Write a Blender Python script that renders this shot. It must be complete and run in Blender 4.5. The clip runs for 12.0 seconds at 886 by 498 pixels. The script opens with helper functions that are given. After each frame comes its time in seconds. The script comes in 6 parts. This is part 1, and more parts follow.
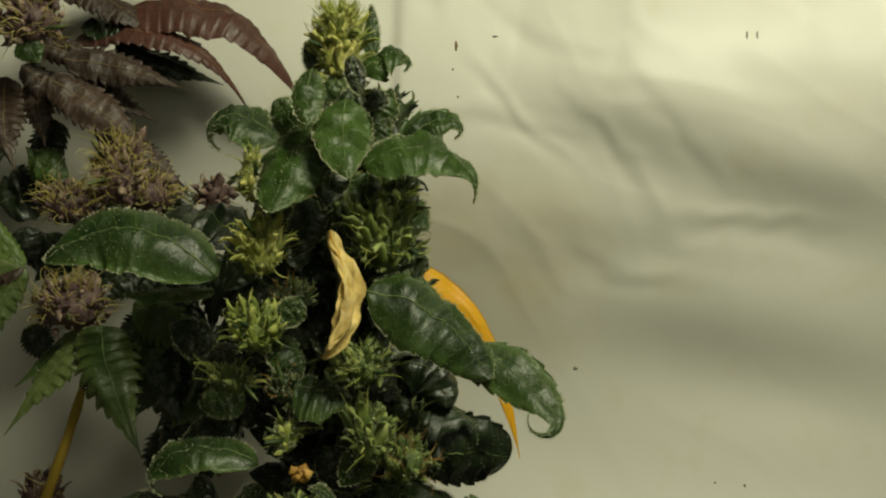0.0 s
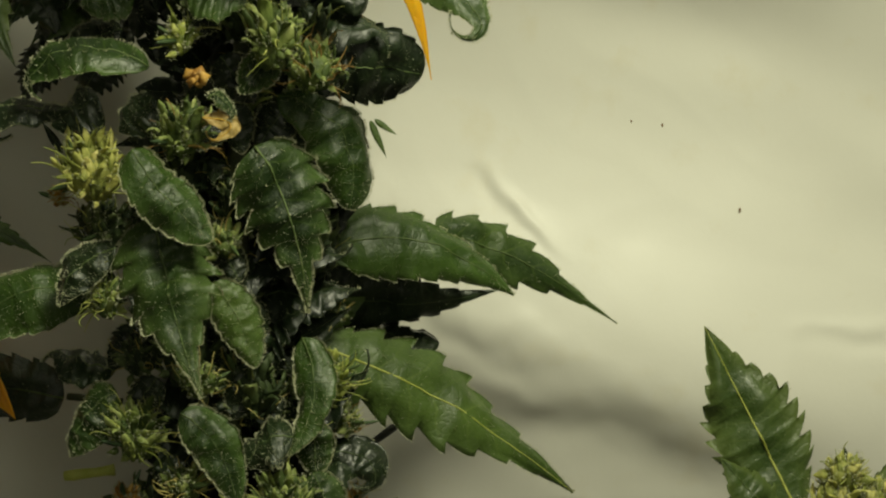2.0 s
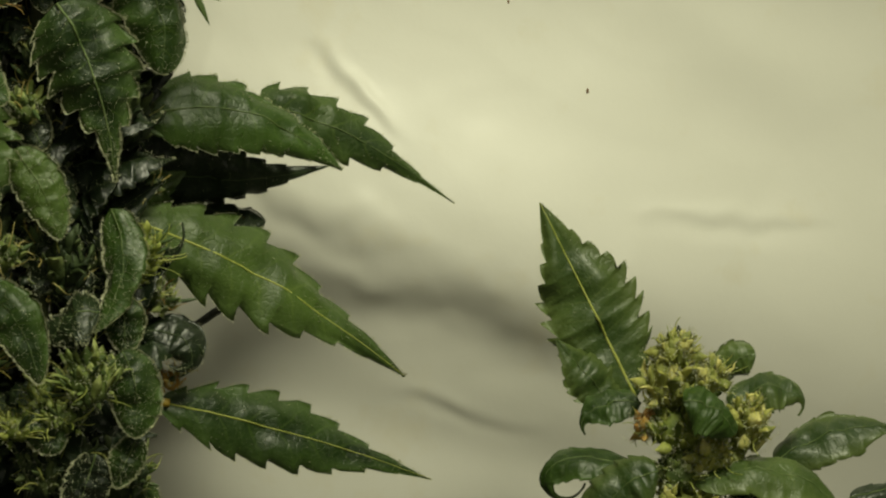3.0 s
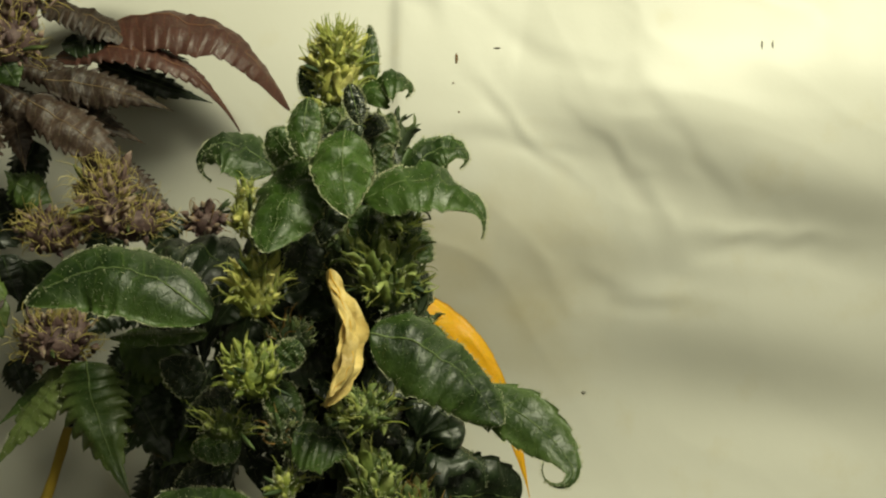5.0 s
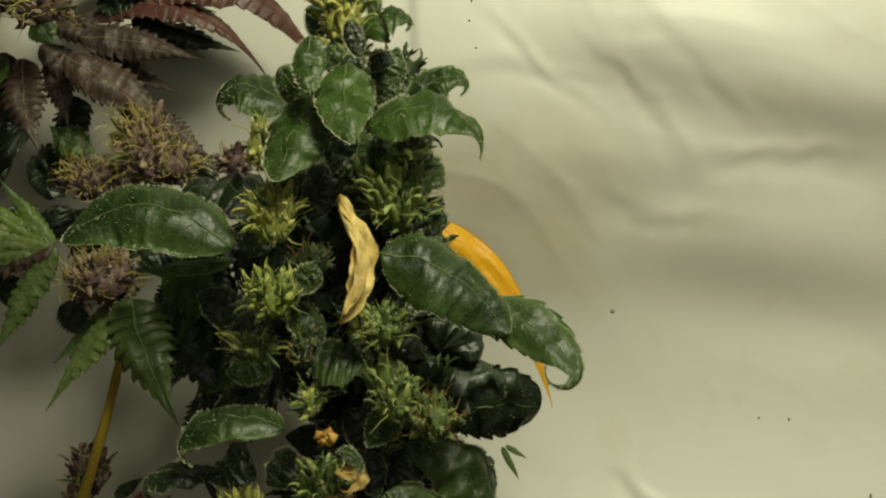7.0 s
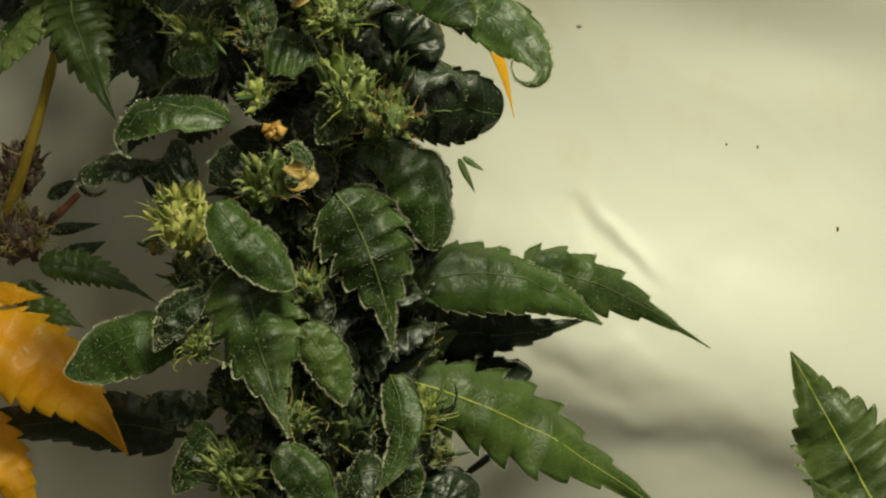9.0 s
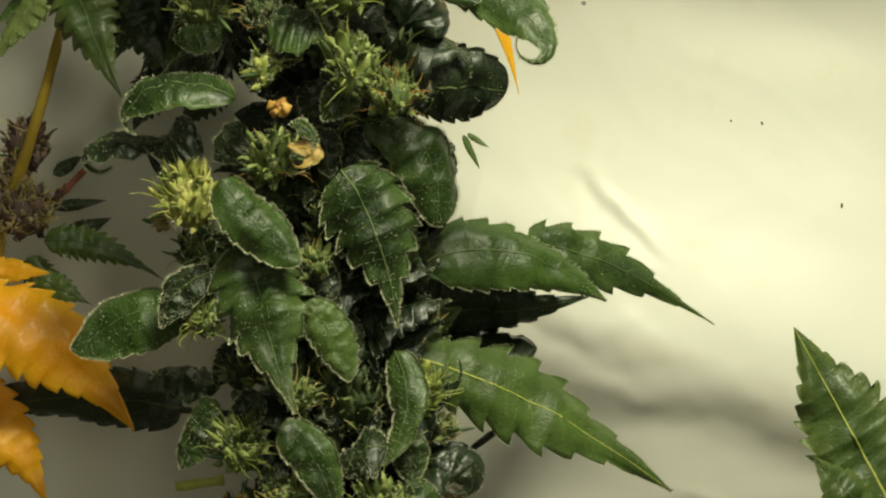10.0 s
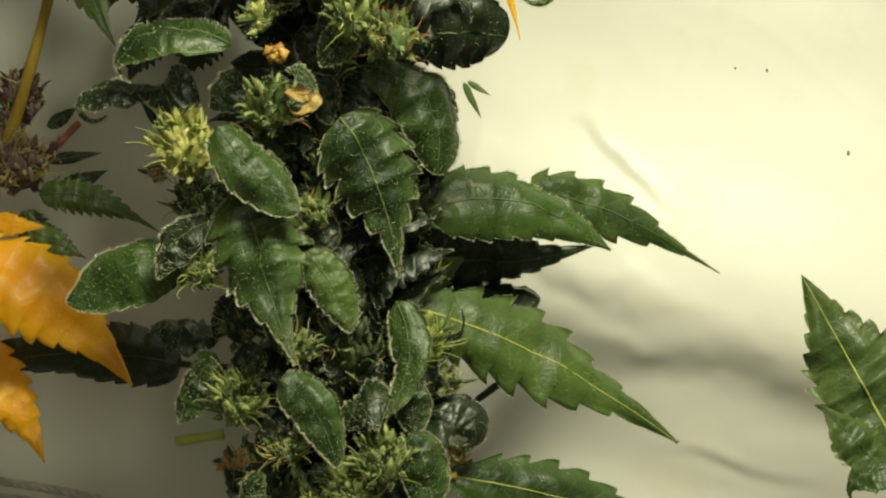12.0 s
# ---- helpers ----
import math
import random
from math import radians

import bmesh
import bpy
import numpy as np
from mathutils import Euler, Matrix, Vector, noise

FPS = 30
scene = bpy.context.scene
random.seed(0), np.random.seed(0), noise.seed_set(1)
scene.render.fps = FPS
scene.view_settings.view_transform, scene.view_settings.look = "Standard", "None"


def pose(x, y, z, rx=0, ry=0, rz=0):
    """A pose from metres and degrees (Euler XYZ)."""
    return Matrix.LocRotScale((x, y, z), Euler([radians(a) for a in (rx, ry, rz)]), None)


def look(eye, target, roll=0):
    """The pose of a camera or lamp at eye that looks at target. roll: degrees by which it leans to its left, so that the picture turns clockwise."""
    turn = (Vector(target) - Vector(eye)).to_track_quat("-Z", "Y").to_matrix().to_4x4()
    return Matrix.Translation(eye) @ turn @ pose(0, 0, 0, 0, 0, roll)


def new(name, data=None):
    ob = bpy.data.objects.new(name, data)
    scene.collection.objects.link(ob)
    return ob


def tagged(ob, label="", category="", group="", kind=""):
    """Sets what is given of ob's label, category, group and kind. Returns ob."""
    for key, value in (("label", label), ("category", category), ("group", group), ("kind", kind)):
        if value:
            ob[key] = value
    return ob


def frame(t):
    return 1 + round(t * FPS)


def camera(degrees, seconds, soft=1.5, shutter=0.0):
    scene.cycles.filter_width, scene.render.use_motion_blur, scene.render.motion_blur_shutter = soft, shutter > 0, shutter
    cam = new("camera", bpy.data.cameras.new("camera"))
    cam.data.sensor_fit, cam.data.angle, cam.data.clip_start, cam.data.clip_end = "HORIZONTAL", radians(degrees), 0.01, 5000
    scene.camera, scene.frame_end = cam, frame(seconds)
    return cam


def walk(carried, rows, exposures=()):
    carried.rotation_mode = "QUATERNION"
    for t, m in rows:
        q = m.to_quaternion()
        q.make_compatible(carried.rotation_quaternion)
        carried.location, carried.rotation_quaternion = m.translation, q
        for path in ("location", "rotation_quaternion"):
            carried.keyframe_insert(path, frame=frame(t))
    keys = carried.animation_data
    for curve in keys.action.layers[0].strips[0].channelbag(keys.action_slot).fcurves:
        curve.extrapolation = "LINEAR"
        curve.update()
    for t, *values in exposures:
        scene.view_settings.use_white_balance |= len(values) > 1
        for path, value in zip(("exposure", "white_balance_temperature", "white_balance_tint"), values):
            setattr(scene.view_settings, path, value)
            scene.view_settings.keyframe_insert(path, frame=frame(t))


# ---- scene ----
cam = camera(26.0, 12.0, soft=2.2)
PATH = [
    (0, (0.03250, -0.31729, 0.28269), (0.02386, -0.17778, 0.29059), 0.70),
    (0.5, (0.02029, -0.31050, 0.27720), (0.01544, -0.17059, 0.27579), 1.93),
    (1, (0.02215, -0.30494, 0.27446), (0.01985, -0.16506, 0.26906), 1.43),
    (1.5, (0.02250, -0.29930, 0.26996), (0.02338, -0.15957, 0.26126), 1.57),
    (2, (0.02503, -0.29172, 0.26658), (0.02660, -0.15231, 0.25386), 1.94),
    (2.5, (0.03253, -0.28274, 0.25052), (0.04049, -0.14396, 0.23389), 3.59),
    (2.7, (0.03937, -0.27907, 0.25204), (0.04869, -0.14052, 0.23423), 2.76),
    (4.3, (0.02855, -0.29391, 0.28725), (0.02424, -0.15403, 0.28344), 0.65),
    (4.5, (0.02994, -0.29597, 0.29036), (0.02307, -0.15614, 0.29034), 0.36),
    (5, (0.02805, -0.30140, 0.29421), (0.02068, -0.16169, 0.29945), 0.12),
    (5.5, (0.02698, -0.30796, 0.29419), (0.01850, -0.16853, 0.30367), 0.40),
    (6, (0.03043, -0.31584, 0.29211), (0.02338, -0.17636, 0.30190), -0.46),
    (6.5, (0.03571, -0.32106, 0.28931), (0.02072, -0.18217, 0.29842), -1.08),
    (7, (0.04568, -0.31692, 0.28635), (0.02977, -0.17786, 0.28942), -2.61),
    (7.2, (0.04437, -0.31668, 0.28476), (0.02940, -0.17749, 0.28583), -2.74),
    (8.8, (0.04026, -0.29909, 0.27833), (0.02807, -0.16018, 0.26586), -0.51),
    (9, (0.04134, -0.29905, 0.27465), (0.02913, -0.16025, 0.26104), -0.35),
    (9.5, (0.04069, -0.29779, 0.27470), (0.02797, -0.15938, 0.25790), -0.00),
    (10, (0.04146, -0.29981, 0.27513), (0.02889, -0.16124, 0.25964), -0.35),
    (10.5, (0.04062, -0.29573, 0.27282), (0.02733, -0.15746, 0.25541), -0.20),
    (11, (0.03912, -0.29391, 0.27119), (0.02685, -0.15571, 0.25248), -0.17),
    (11.5, (0.03900, -0.29380, 0.27065), (0.02660, -0.15564, 0.25166), -0.27),
    (12, (0.04061, -0.29521, 0.27176), (0.02812, -0.15692, 0.25390), -0.82),
]
walk(cam, [(t, look(eye, target, roll)) for t, eye, target, roll in PATH],
     exposures=((0.0, -0.94), (0.5, -0.55), (1.0, -0.4), (1.5, -0.45), (2.5, -0.45), (4.3, -0.64), (5.0, -0.54), (5.5, -0.58), (6.5, -0.85), (7.2, -0.6), (8.8, -0.3), (9.5, -0.05), (11.5, 0.22), (12.0, 0.24)))

# ---- light ----
world = bpy.data.worlds.new("tent_air")
world.use_nodes = True
world.node_tree.nodes["Background"].inputs[0].default_value = (1.0, 0.93, 0.78, 1)
world.node_tree.nodes["Background"].inputs[1].default_value = 0.036
scene.world = world


def area_lamp(name, eye, target, sx, sy, watts, colour):
    data = bpy.data.lights.new(name, "AREA")
    data.shape, data.size, data.size_y, data.energy, data.color = "RECTANGLE", sx, sy, watts, colour
    ob = new(name, data)
    ob.matrix_world = look(eye, target)
    return ob


# the grow lamp stands above and beside the camera and throws the shadows to the side
area_lamp("grow_lamp", (0.100, -0.195, 0.475), (0.02, 0.03, 0.28), 0.08, 0.07, 1.45, (0.97, 0.96, 0.68))
# added fill lamp in front that lifts the dark sides; no opening stands there
area_lamp("front_fill_lamp", (0.10, -0.62, 0.42), (0.02, 0.0, 0.27), 0.45, 0.4, 0.66, (1.0, 0.98, 0.72))


# ---- materials ----
def nodes_of(name):
    m = bpy.data.materials.new(name)
    m.use_nodes = True
    nt = m.node_tree
    return m, nt, nt.nodes, nt.links, nt.nodes["Principled BSDF"]


def noise_node(nt, scale, detail=4.0, rough=0.55, vec=None):
    n = nt.nodes.new("ShaderNodeTexNoise")
    n.inputs["Scale"].default_value, n.inputs["Detail"].default_value, n.inputs["Roughness"].default_value = scale, detail, rough
    if vec is not None:
        nt.links.new(vec, n.inputs["Vector"])
    return n.outputs["Fac"]


def ramp(nt, fac, stops):
    r = nt.nodes.new("ShaderNodeValToRGB")
    el = r.color_ramp.elements
    while len(el) < len(stops):
        el.new(0.5)
    for e, (p, c) in zip(el, stops):
        e.position, e.color = p, (*c, 1)
    nt.links.new(fac, r.inputs["Fac"])
    return r.outputs["Color"]


def maths(nt, op, a, b=None, c=None):
    n = nt.nodes.new("ShaderNodeMath")
    n.operation = op
    for i, v in enumerate((a, b, c)):
        if v is None:
            continue
        if isinstance(v, (int, float)):
            n.inputs[i].default_value = v
        else:
            nt.links.new(v, n.inputs[i])
    return n.outputs[0]


def mix(nt, fac, a, b):
    n = nt.nodes.new("ShaderNodeMix")
    n.data_type = "RGBA"
    for sock, v in ((n.inputs[0], fac), (n.inputs[6], a), (n.inputs[7], b)):
        if isinstance(v, (int, float)):
            sock.default_value = v
        elif isinstance(v, tuple):
            sock.default_value = (*v, 1)
        else:
            nt.links.new(v, sock)
    return n.outputs[2]


def leaf_material(name, dark, light, vein, rough=0.38, through_light=0.25, vein_mix=0.3, edge=None, blotch=0.5, coat=0.08):
    """Leaf skin: blotched blade, side veins that run from the midrib to the teeth, quilted relief."""
    m, nt, nodes, links, bsdf = nodes_of(name)
    uv = nodes.new("ShaderNodeUVMap").outputs[0]
    sep = nodes.new("ShaderNodeSeparateXYZ")
    links.new(uv, sep.inputs[0])
    u, v = sep.outputs[0], sep.outputs[1]
    side = maths(nt, "ABSOLUTE", maths(nt, "MULTIPLY_ADD", v, 2.0, -1.0))
    co = nodes.new("ShaderNodeTexCoord").outputs["Object"]
    rnd = nodes.new("ShaderNodeObjectInfo").outputs["Random"]
    wob = noise_node(nt, 260.0, 2.0, 0.5, co)
    phase = maths(nt, "FRACT", maths(nt, "ADD", maths(nt, "ADD", u, 0.30), maths(nt, "ADD", maths(nt, "MULTIPLY", side, -0.85), maths(nt, "MULTIPLY", wob, 0.3))))
    line = maths(nt, "SUBTRACT", 1.0, maths(nt, "MULTIPLY", maths(nt, "ABSOLUTE", maths(nt, "SUBTRACT", phase, 0.5)), 15.0))
    line = maths(nt, "MULTIPLY", maths(nt, "MAXIMUM", line, 0.0), maths(nt, "SUBTRACT", 1.1, side))
    # finer net of veins between the side veins
    cells = nodes.new("ShaderNodeTexVoronoi")
    cells.feature = "DISTANCE_TO_EDGE"
    cells.inputs["Scale"].default_value = 750.0
    links.new(co, cells.inputs["Vector"])
    net = maths(nt, "MAXIMUM", maths(nt, "SUBTRACT", 1.0, maths(nt, "MULTIPLY", cells.outputs["Distance"], 9.0)), 0.0)
    big = noise_node(nt, 120.0, 5.0, 0.62, co)
    fine = noise_node(nt, 1900.0, 4.0, 0.65, co)
    tone = maths(nt, "ADD", maths(nt, "MULTIPLY", big, 0.9 * blotch + 0.4), maths(nt, "ADD", maths(nt, "MULTIPLY", rnd, 0.34), -0.24))
    col = ramp(nt, tone, [(0.2, dark), (0.75, light)])
    if edge:
        rim = maths(nt, "MULTIPLY", maths(nt, "POWER", side, 2.2), maths(nt, "ADD", 0.35, big))
        col = mix(nt, rim, col, edge)
    col = mix(nt, maths(nt, "MULTIPLY", net, 0.12 * vein_mix + 0.03), col, vein)
    col = mix(nt, maths(nt, "MULTIPLY", line, maths(nt, "MULTIPLY", big, 1.8 * vein_mix)), col, vein)
    col = mix(nt, maths(nt, "MULTIPLY", maths(nt, "GREATER_THAN", fine, 0.59), 0.12), col, (0.20, 0.24, 0.12))
    links.new(col, bsdf.inputs["Base Color"])
    links.new(maths(nt, "MULTIPLY_ADD", fine, 0.3, rough - 0.15), bsdf.inputs["Roughness"])
    bsdf.inputs["Specular IOR Level"].default_value = 0.55
    bsdf.inputs["Coat Weight"].default_value = coat
    bsdf.inputs["Coat Roughness"].default_value = 0.22
    quilt = maths(nt, "SINE", maths(nt, "MULTIPLY", phase, 3.1416))
    hgt = maths(nt, "ADD", maths(nt, "MULTIPLY_ADD", quilt, -0.16, maths(nt, "MULTIPLY", net, -0.10)), maths(nt, "ADD", maths(nt, "MULTIPLY", big, 0.8), maths(nt, "MULTIPLY", fine, 0.25)))
    bump = nodes.new("ShaderNodeBump")
    bump.inputs["Strength"].default_value, bump.inputs["Distance"].default_value = 0.5, 0.0006
    links.new(hgt, bump.inputs["Height"])
    links.new(bump.outputs[0], bsdf.inputs["Normal"])
    tr = nodes.new("ShaderNodeBsdfTranslucent")
    links.new(col, tr.inputs[0])
    ms = nodes.new("ShaderNodeMixShader")
    ms.inputs[0].default_value = through_light
    links.new(bsdf.outputs[0], ms.inputs[1])
    links.new(tr.outputs[0], ms.inputs[2])
    links.new(ms.outputs[0], nodes["Material Output"].inputs[0])
    return m


def tissue_material(name, stops, scale=500.0, rough=0.55, bump_by=0.8, through_light=0.2, island=0.6, tip=0.0):
    """Soft plant tissue whose pieces differ in tone."""
    m, nt, nodes, links, bsdf = nodes_of(name)
    co = nodes.new("ShaderNodeTexCoord").outputs["Object"]
    isl = nodes.new("ShaderNodeNewGeometry").outputs["Random Per Island"]
    n1, n2 = noise_node(nt, scale, 4.0, 0.6, co), noise_node(nt, scale * 5, 3.0, 0.6, co)
    # u of the map runs from the foot of a piece (0) to its tip (1)
    sep = nodes.new("ShaderNodeSeparateXYZ")
    links.new(nodes.new("ShaderNodeUVMap").outputs[0], sep.inputs[0])
    grown = maths(nt, "MULTIPLY_ADD", sep.outputs[0], tip, -0.4 * tip)
    n1s = maths(nt, "ADD", n1, grown)
    fac = maths(nt, "ADD", maths(nt, "MULTIPLY", n1s, 1.0 - island * 0.5), maths(nt, "MULTIPLY_ADD", isl, island, -island * 0.5))
    col = ramp(nt, fac, stops)
    links.new(col, bsdf.inputs["Base Color"])
    bsdf.inputs["Roughness"].default_value = rough
    bump = nodes.new("ShaderNodeBump")
    bump.inputs["Strength"].default_value, bump.inputs["Distance"].default_value = bump_by, 0.0004
    links.new(maths(nt, "ADD", n1, maths(nt, "MULTIPLY", n2, 0.5)), bump.inputs["Height"])
    links.new(bump.outputs[0], bsdf.inputs["Normal"])
    tr = nodes.new("ShaderNodeBsdfTranslucent")
    links.new(col, tr.inputs[0])
    ms = nodes.new("ShaderNodeMixShader")
    ms.inputs[0].default_value = through_light
    links.new(bsdf.outputs[0], ms.inputs[1])
    links.new(tr.outputs[0], ms.inputs[2])
    links.new(ms.outputs[0], nodes["Material Output"].inputs[0])
    return m


def sheet_material():
    """White plastic sheet, yellowed, with faint rubbed and dirty patches."""
    m, nt, nodes, links, bsdf = nodes_of("white_plastic_sheet")
    co = nodes.new("ShaderNodeTexCoord").outputs["Object"]
    big, mid_n, fine = noise_node(nt, 9.0, 4.0, 0.5, co), noise_node(nt, 70.0, 5.0, 0.6, co), noise_node(nt, 900.0, 3.0, 0.6, co)
    col = ramp(nt, big, [(0.3, (0.60, 0.59, 0.52)), (0.7, (0.70, 0.69, 0.62))])
    col = mix(nt, maths(nt, "MULTIPLY", maths(nt, "MAXIMUM", maths(nt, "SUBTRACT", mid_n, 0.58), 0.0), 1.6), col, (0.56, 0.49, 0.30))
    col = mix(nt, maths(nt, "MULTIPLY", fine, 0.06), col, (0.45, 0.44, 0.40))
    # the old yellow-brown splash beside the plant
    far = nodes.new("ShaderNodeVectorMath")
    far.operation = "DISTANCE"
    smear = nodes.new("ShaderNodeVectorMath")
    smear.operation = "MULTIPLY_ADD"
    blur = nodes.new("ShaderNodeTexNoise")
    blur.inputs["Scale"].default_value, blur.inputs["Detail"].default_value = 55.0, 4.0
    links.new(co, blur.inputs["Vector"])
    links.new(blur.outputs["Color"], smear.inputs[0])
    smear.inputs[1].default_value = (0.05, 0.0, 0.05)
    links.new(co, smear.inputs[2])
    links.new(smear.outputs[0], far.inputs[0])
    far.inputs[1].default_value = (0.0415, 0.05, 0.3245)
    splash = maths(nt, "MAXIMUM", maths(nt, "SUBTRACT", 1.0, maths(nt, "MULTIPLY", far.outputs["Value"], 34.0)), 0.0)
    col = mix(nt, maths(nt, "MULTIPLY", splash, maths(nt, "MULTIPLY_ADD", mid_n, 0.7, 0.05)), col, (0.46, 0.37, 0.16))
    links.new(col, bsdf.inputs["Base Color"])
    links.new(maths(nt, "MULTIPLY_ADD", mid_n, 0.25, 0.33), bsdf.inputs["Roughness"])
    bump = nodes.new("ShaderNodeBump")
    bump.inputs["Strength"].default_value, bump.inputs["Distance"].default_value = 0.10, 0.0010
    links.new(maths(nt, "ADD", mid_n, maths(nt, "MULTIPLY", fine, 0.12)), bump.inputs["Height"])
    links.new(bump.outputs[0], bsdf.inputs["Normal"])
    return m


def plain_material(name, a, b, scale, rough=0.7):
    m, nt, nodes, links, bsdf = nodes_of(name)
    co = nodes.new("ShaderNodeTexCoord").outputs["Object"]
    links.new(ramp(nt, noise_node(nt, scale, 5.0, 0.6, co), [(0.3, a), (0.7, b)]), bsdf.inputs["Base Color"])
    bsdf.inputs["Roughness"].default_value = rough
    return m


GREEN = leaf_material("dark_green_leaf", (0.010, 0.026, 0.005), (0.056, 0.116, 0.014), (0.15, 0.24, 0.04), rough=0.42, edge=(0.08, 0.14, 0.03), coat=0.04)
OLIVE = leaf_material("green_leaf", (0.023, 0.050, 0.009), (0.102, 0.170, 0.028), (0.20, 0.28, 0.06), rough=0.44, edge=(0.10, 0.16, 0.04), coat=0.04)
LIME = leaf_material("light_green_leaf", (0.030, 0.062, 0.013), (0.105, 0.165, 0.036), (0.25, 0.29, 0.09), rough=0.42, vein_mix=0.2, edge=(0.14, 0.19, 0.05), coat=0.12)
# green leaf with shade put into its colour, for inner and lower blades
SHADE = leaf_material("shaded_green_leaf", (0.005, 0.011, 0.004), (0.023, 0.042, 0.013), (0.06, 0.09, 0.03), rough=0.40, through_light=0.10, coat=0.14)
FRESH = leaf_material("fresh_green_leaf", (0.06, 0.11, 0.02), (0.20, 0.30, 0.06), (0.35, 0.42, 0.12), rough=0.45, through_light=0.35)
PURPLE = leaf_material("purple_grey_leaf", (0.030, 0.018, 0.014), (0.092, 0.056, 0.042), (0.28, 0.20, 0.13), rough=0.5, vein_mix=0.55, coat=0.04)
RUSSET = leaf_material("russet_leaf", (0.060, 0.022, 0.018), (0.135, 0.058, 0.044), (0.28, 0.11, 0.05), rough=0.5, vein_mix=0.4, through_light=0.25, coat=0.1)
PALE = leaf_material("pale_green_leaf", (0.07, 0.11, 0.025), (0.20, 0.26, 0.075), (0.30, 0.33, 0.16), rough=0.5, vein_mix=0.5, coat=0.1)
YELLOW = leaf_material("yellow_leaf", (0.88, 0.42, 0.008), (0.97, 0.66, 0.02), (0.95, 0.66, 0.06), rough=0.45, through_light=0.45, vein_mix=0.3, edge=(0.86, 0.52, 0.012), coat=0.1)
DEAD = leaf_material("withered_leaf", (0.30, 0.18, 0.04), (0.80, 0.62, 0.22), (0.80, 0.68, 0.40), rough=0.55, through_light=0.2, vein_mix=0.3, blotch=1.0, coat=0.0)
RIB = tissue_material("midrib_green", [(0.3, (0.09, 0.14, 0.04)), (0.7, (0.21, 0.27, 0.09))])
RIB_BRIGHT = tissue_material("midrib_yellow", [(0.3, (0.42, 0.46, 0.08)), (0.7, (0.62, 0.64, 0.20))])
RIB_TAN = tissue_material("midrib_tan", [(0.3, (0.16, 0.11, 0.06)), (0.7, (0.34, 0.24, 0.12))])
# dark midrib, mostly on the leaves that have shade in their colour
RIB_DARK = tissue_material("midrib_dull", [(0.3, (0.05, 0.08, 0.03)), (0.7, (0.14, 0.17, 0.07))])
RIB_RED = tissue_material("midrib_red", [(0.3, (0.20, 0.09, 0.05)), (0.7, (0.34, 0.20, 0.10))])
RIB_DRY = tissue_material("midrib_dry", [(0.3, (0.72, 0.46, 0.05)), (0.7, (0.9, 0.66, 0.14))], through_light=0.4)
BUD_GREEN = tissue_material("bud_green", [(0.2, (0.07, 0.11, 0.025)), (0.5, (0.24, 0.31, 0.075)), (0.85, (0.50, 0.56, 0.20))], through_light=0.3, tip=0.5)
BUD_LIGHT = tissue_material("bud_yellow_green", [(0.2, (0.12, 0.17, 0.03)), (0.5, (0.36, 0.42, 0.08)), (0.85, (0.64, 0.66, 0.20))], through_light=0.3, tip=0.5)
# bud green with shade in its colour for inner buds; also purple buds' bracts
BUD_DARK = tissue_material("bud_shade_bract_green", [(0.2, (0.022, 0.038, 0.012)), (0.5, (0.075, 0.11, 0.035)), (0.85, (0.20, 0.24, 0.08))], tip=0.5)
BUD_PURPLE = tissue_material("bud_purple", [(0.2, (0.085, 0.048, 0.048)), (0.5, (0.23, 0.15, 0.13)), (0.85, (0.44, 0.35, 0.23))], tip=0.5)
BUD_CREAM = tissue_material("bud_cream", [(0.2, (0.26, 0.30, 0.07)), (0.5, (0.56, 0.56, 0.14)), (0.85, (0.82, 0.76, 0.30))], through_light=0.3, tip=0.5)
BUD_ORANGE = tissue_material("bud_withered", [(0.2, (0.30, 0.15, 0.03)), (0.5, (0.62, 0.36, 0.07)), (0.85, (0.80, 0.60, 0.22))])
STYLE_PALE = tissue_material("pistil_pale", [(0.2, (0.32, 0.38, 0.07)), (0.6, (0.56, 0.58, 0.16)), (0.9, (0.70, 0.68, 0.30))], rough=0.5)
STYLE_STRAW = tissue_material("pistil_straw", [(0.2, (0.44, 0.36, 0.10)), (0.6, (0.68, 0.58, 0.20)), (0.9, (0.78, 0.70, 0.32))], rough=0.5)
STYLE_RUST = tissue_material("pistil_rust", [(0.2, (0.28, 0.16, 0.04)), (0.6, (0.48, 0.30, 0.08)), (0.9, (0.62, 0.44, 0.16))], rough=0.5)
FROST = tissue_material("resin_glands", [(0.2, (0.50, 0.52, 0.32)), (0.8, (0.76, 0.76, 0.56))], rough=0.35, through_light=0.3)
STEM = tissue_material("stem_green", [(0.3, (0.03, 0.04, 0.014)), (0.7, (0.09, 0.10, 0.035))], scale=220.0)
STEM_YELLOW = tissue_material("stem_yellow", [(0.25, (0.30, 0.20, 0.02)), (0.75, (0.56, 0.40, 0.05))], scale=220.0)
STEM_RED = tissue_material("stem_red", [(0.3, (0.24, 0.07, 0.05)), (0.7, (0.42, 0.17, 0.10))], scale=220.0)
STEM_BLACK = tissue_material("stem_dark", [(0.3, (0.012, 0.014, 0.010)), (0.7, (0.04, 0.042, 0.03))], scale=220.0)
CORD = tissue_material("white_cord", [(0.3, (0.40, 0.38, 0.34)), (0.7, (0.66, 0.64, 0.58))], scale=900.0, rough=0.8)
SHEET = sheet_material()
TENT = plain_material("tent_cloth", (0.22, 0.22, 0.19), (0.30, 0.30, 0.26), 20.0)
FLOOR = plain_material("floor_cloth", (0.09, 0.085, 0.075), (0.16, 0.15, 0.13), 14.0, 0.85)
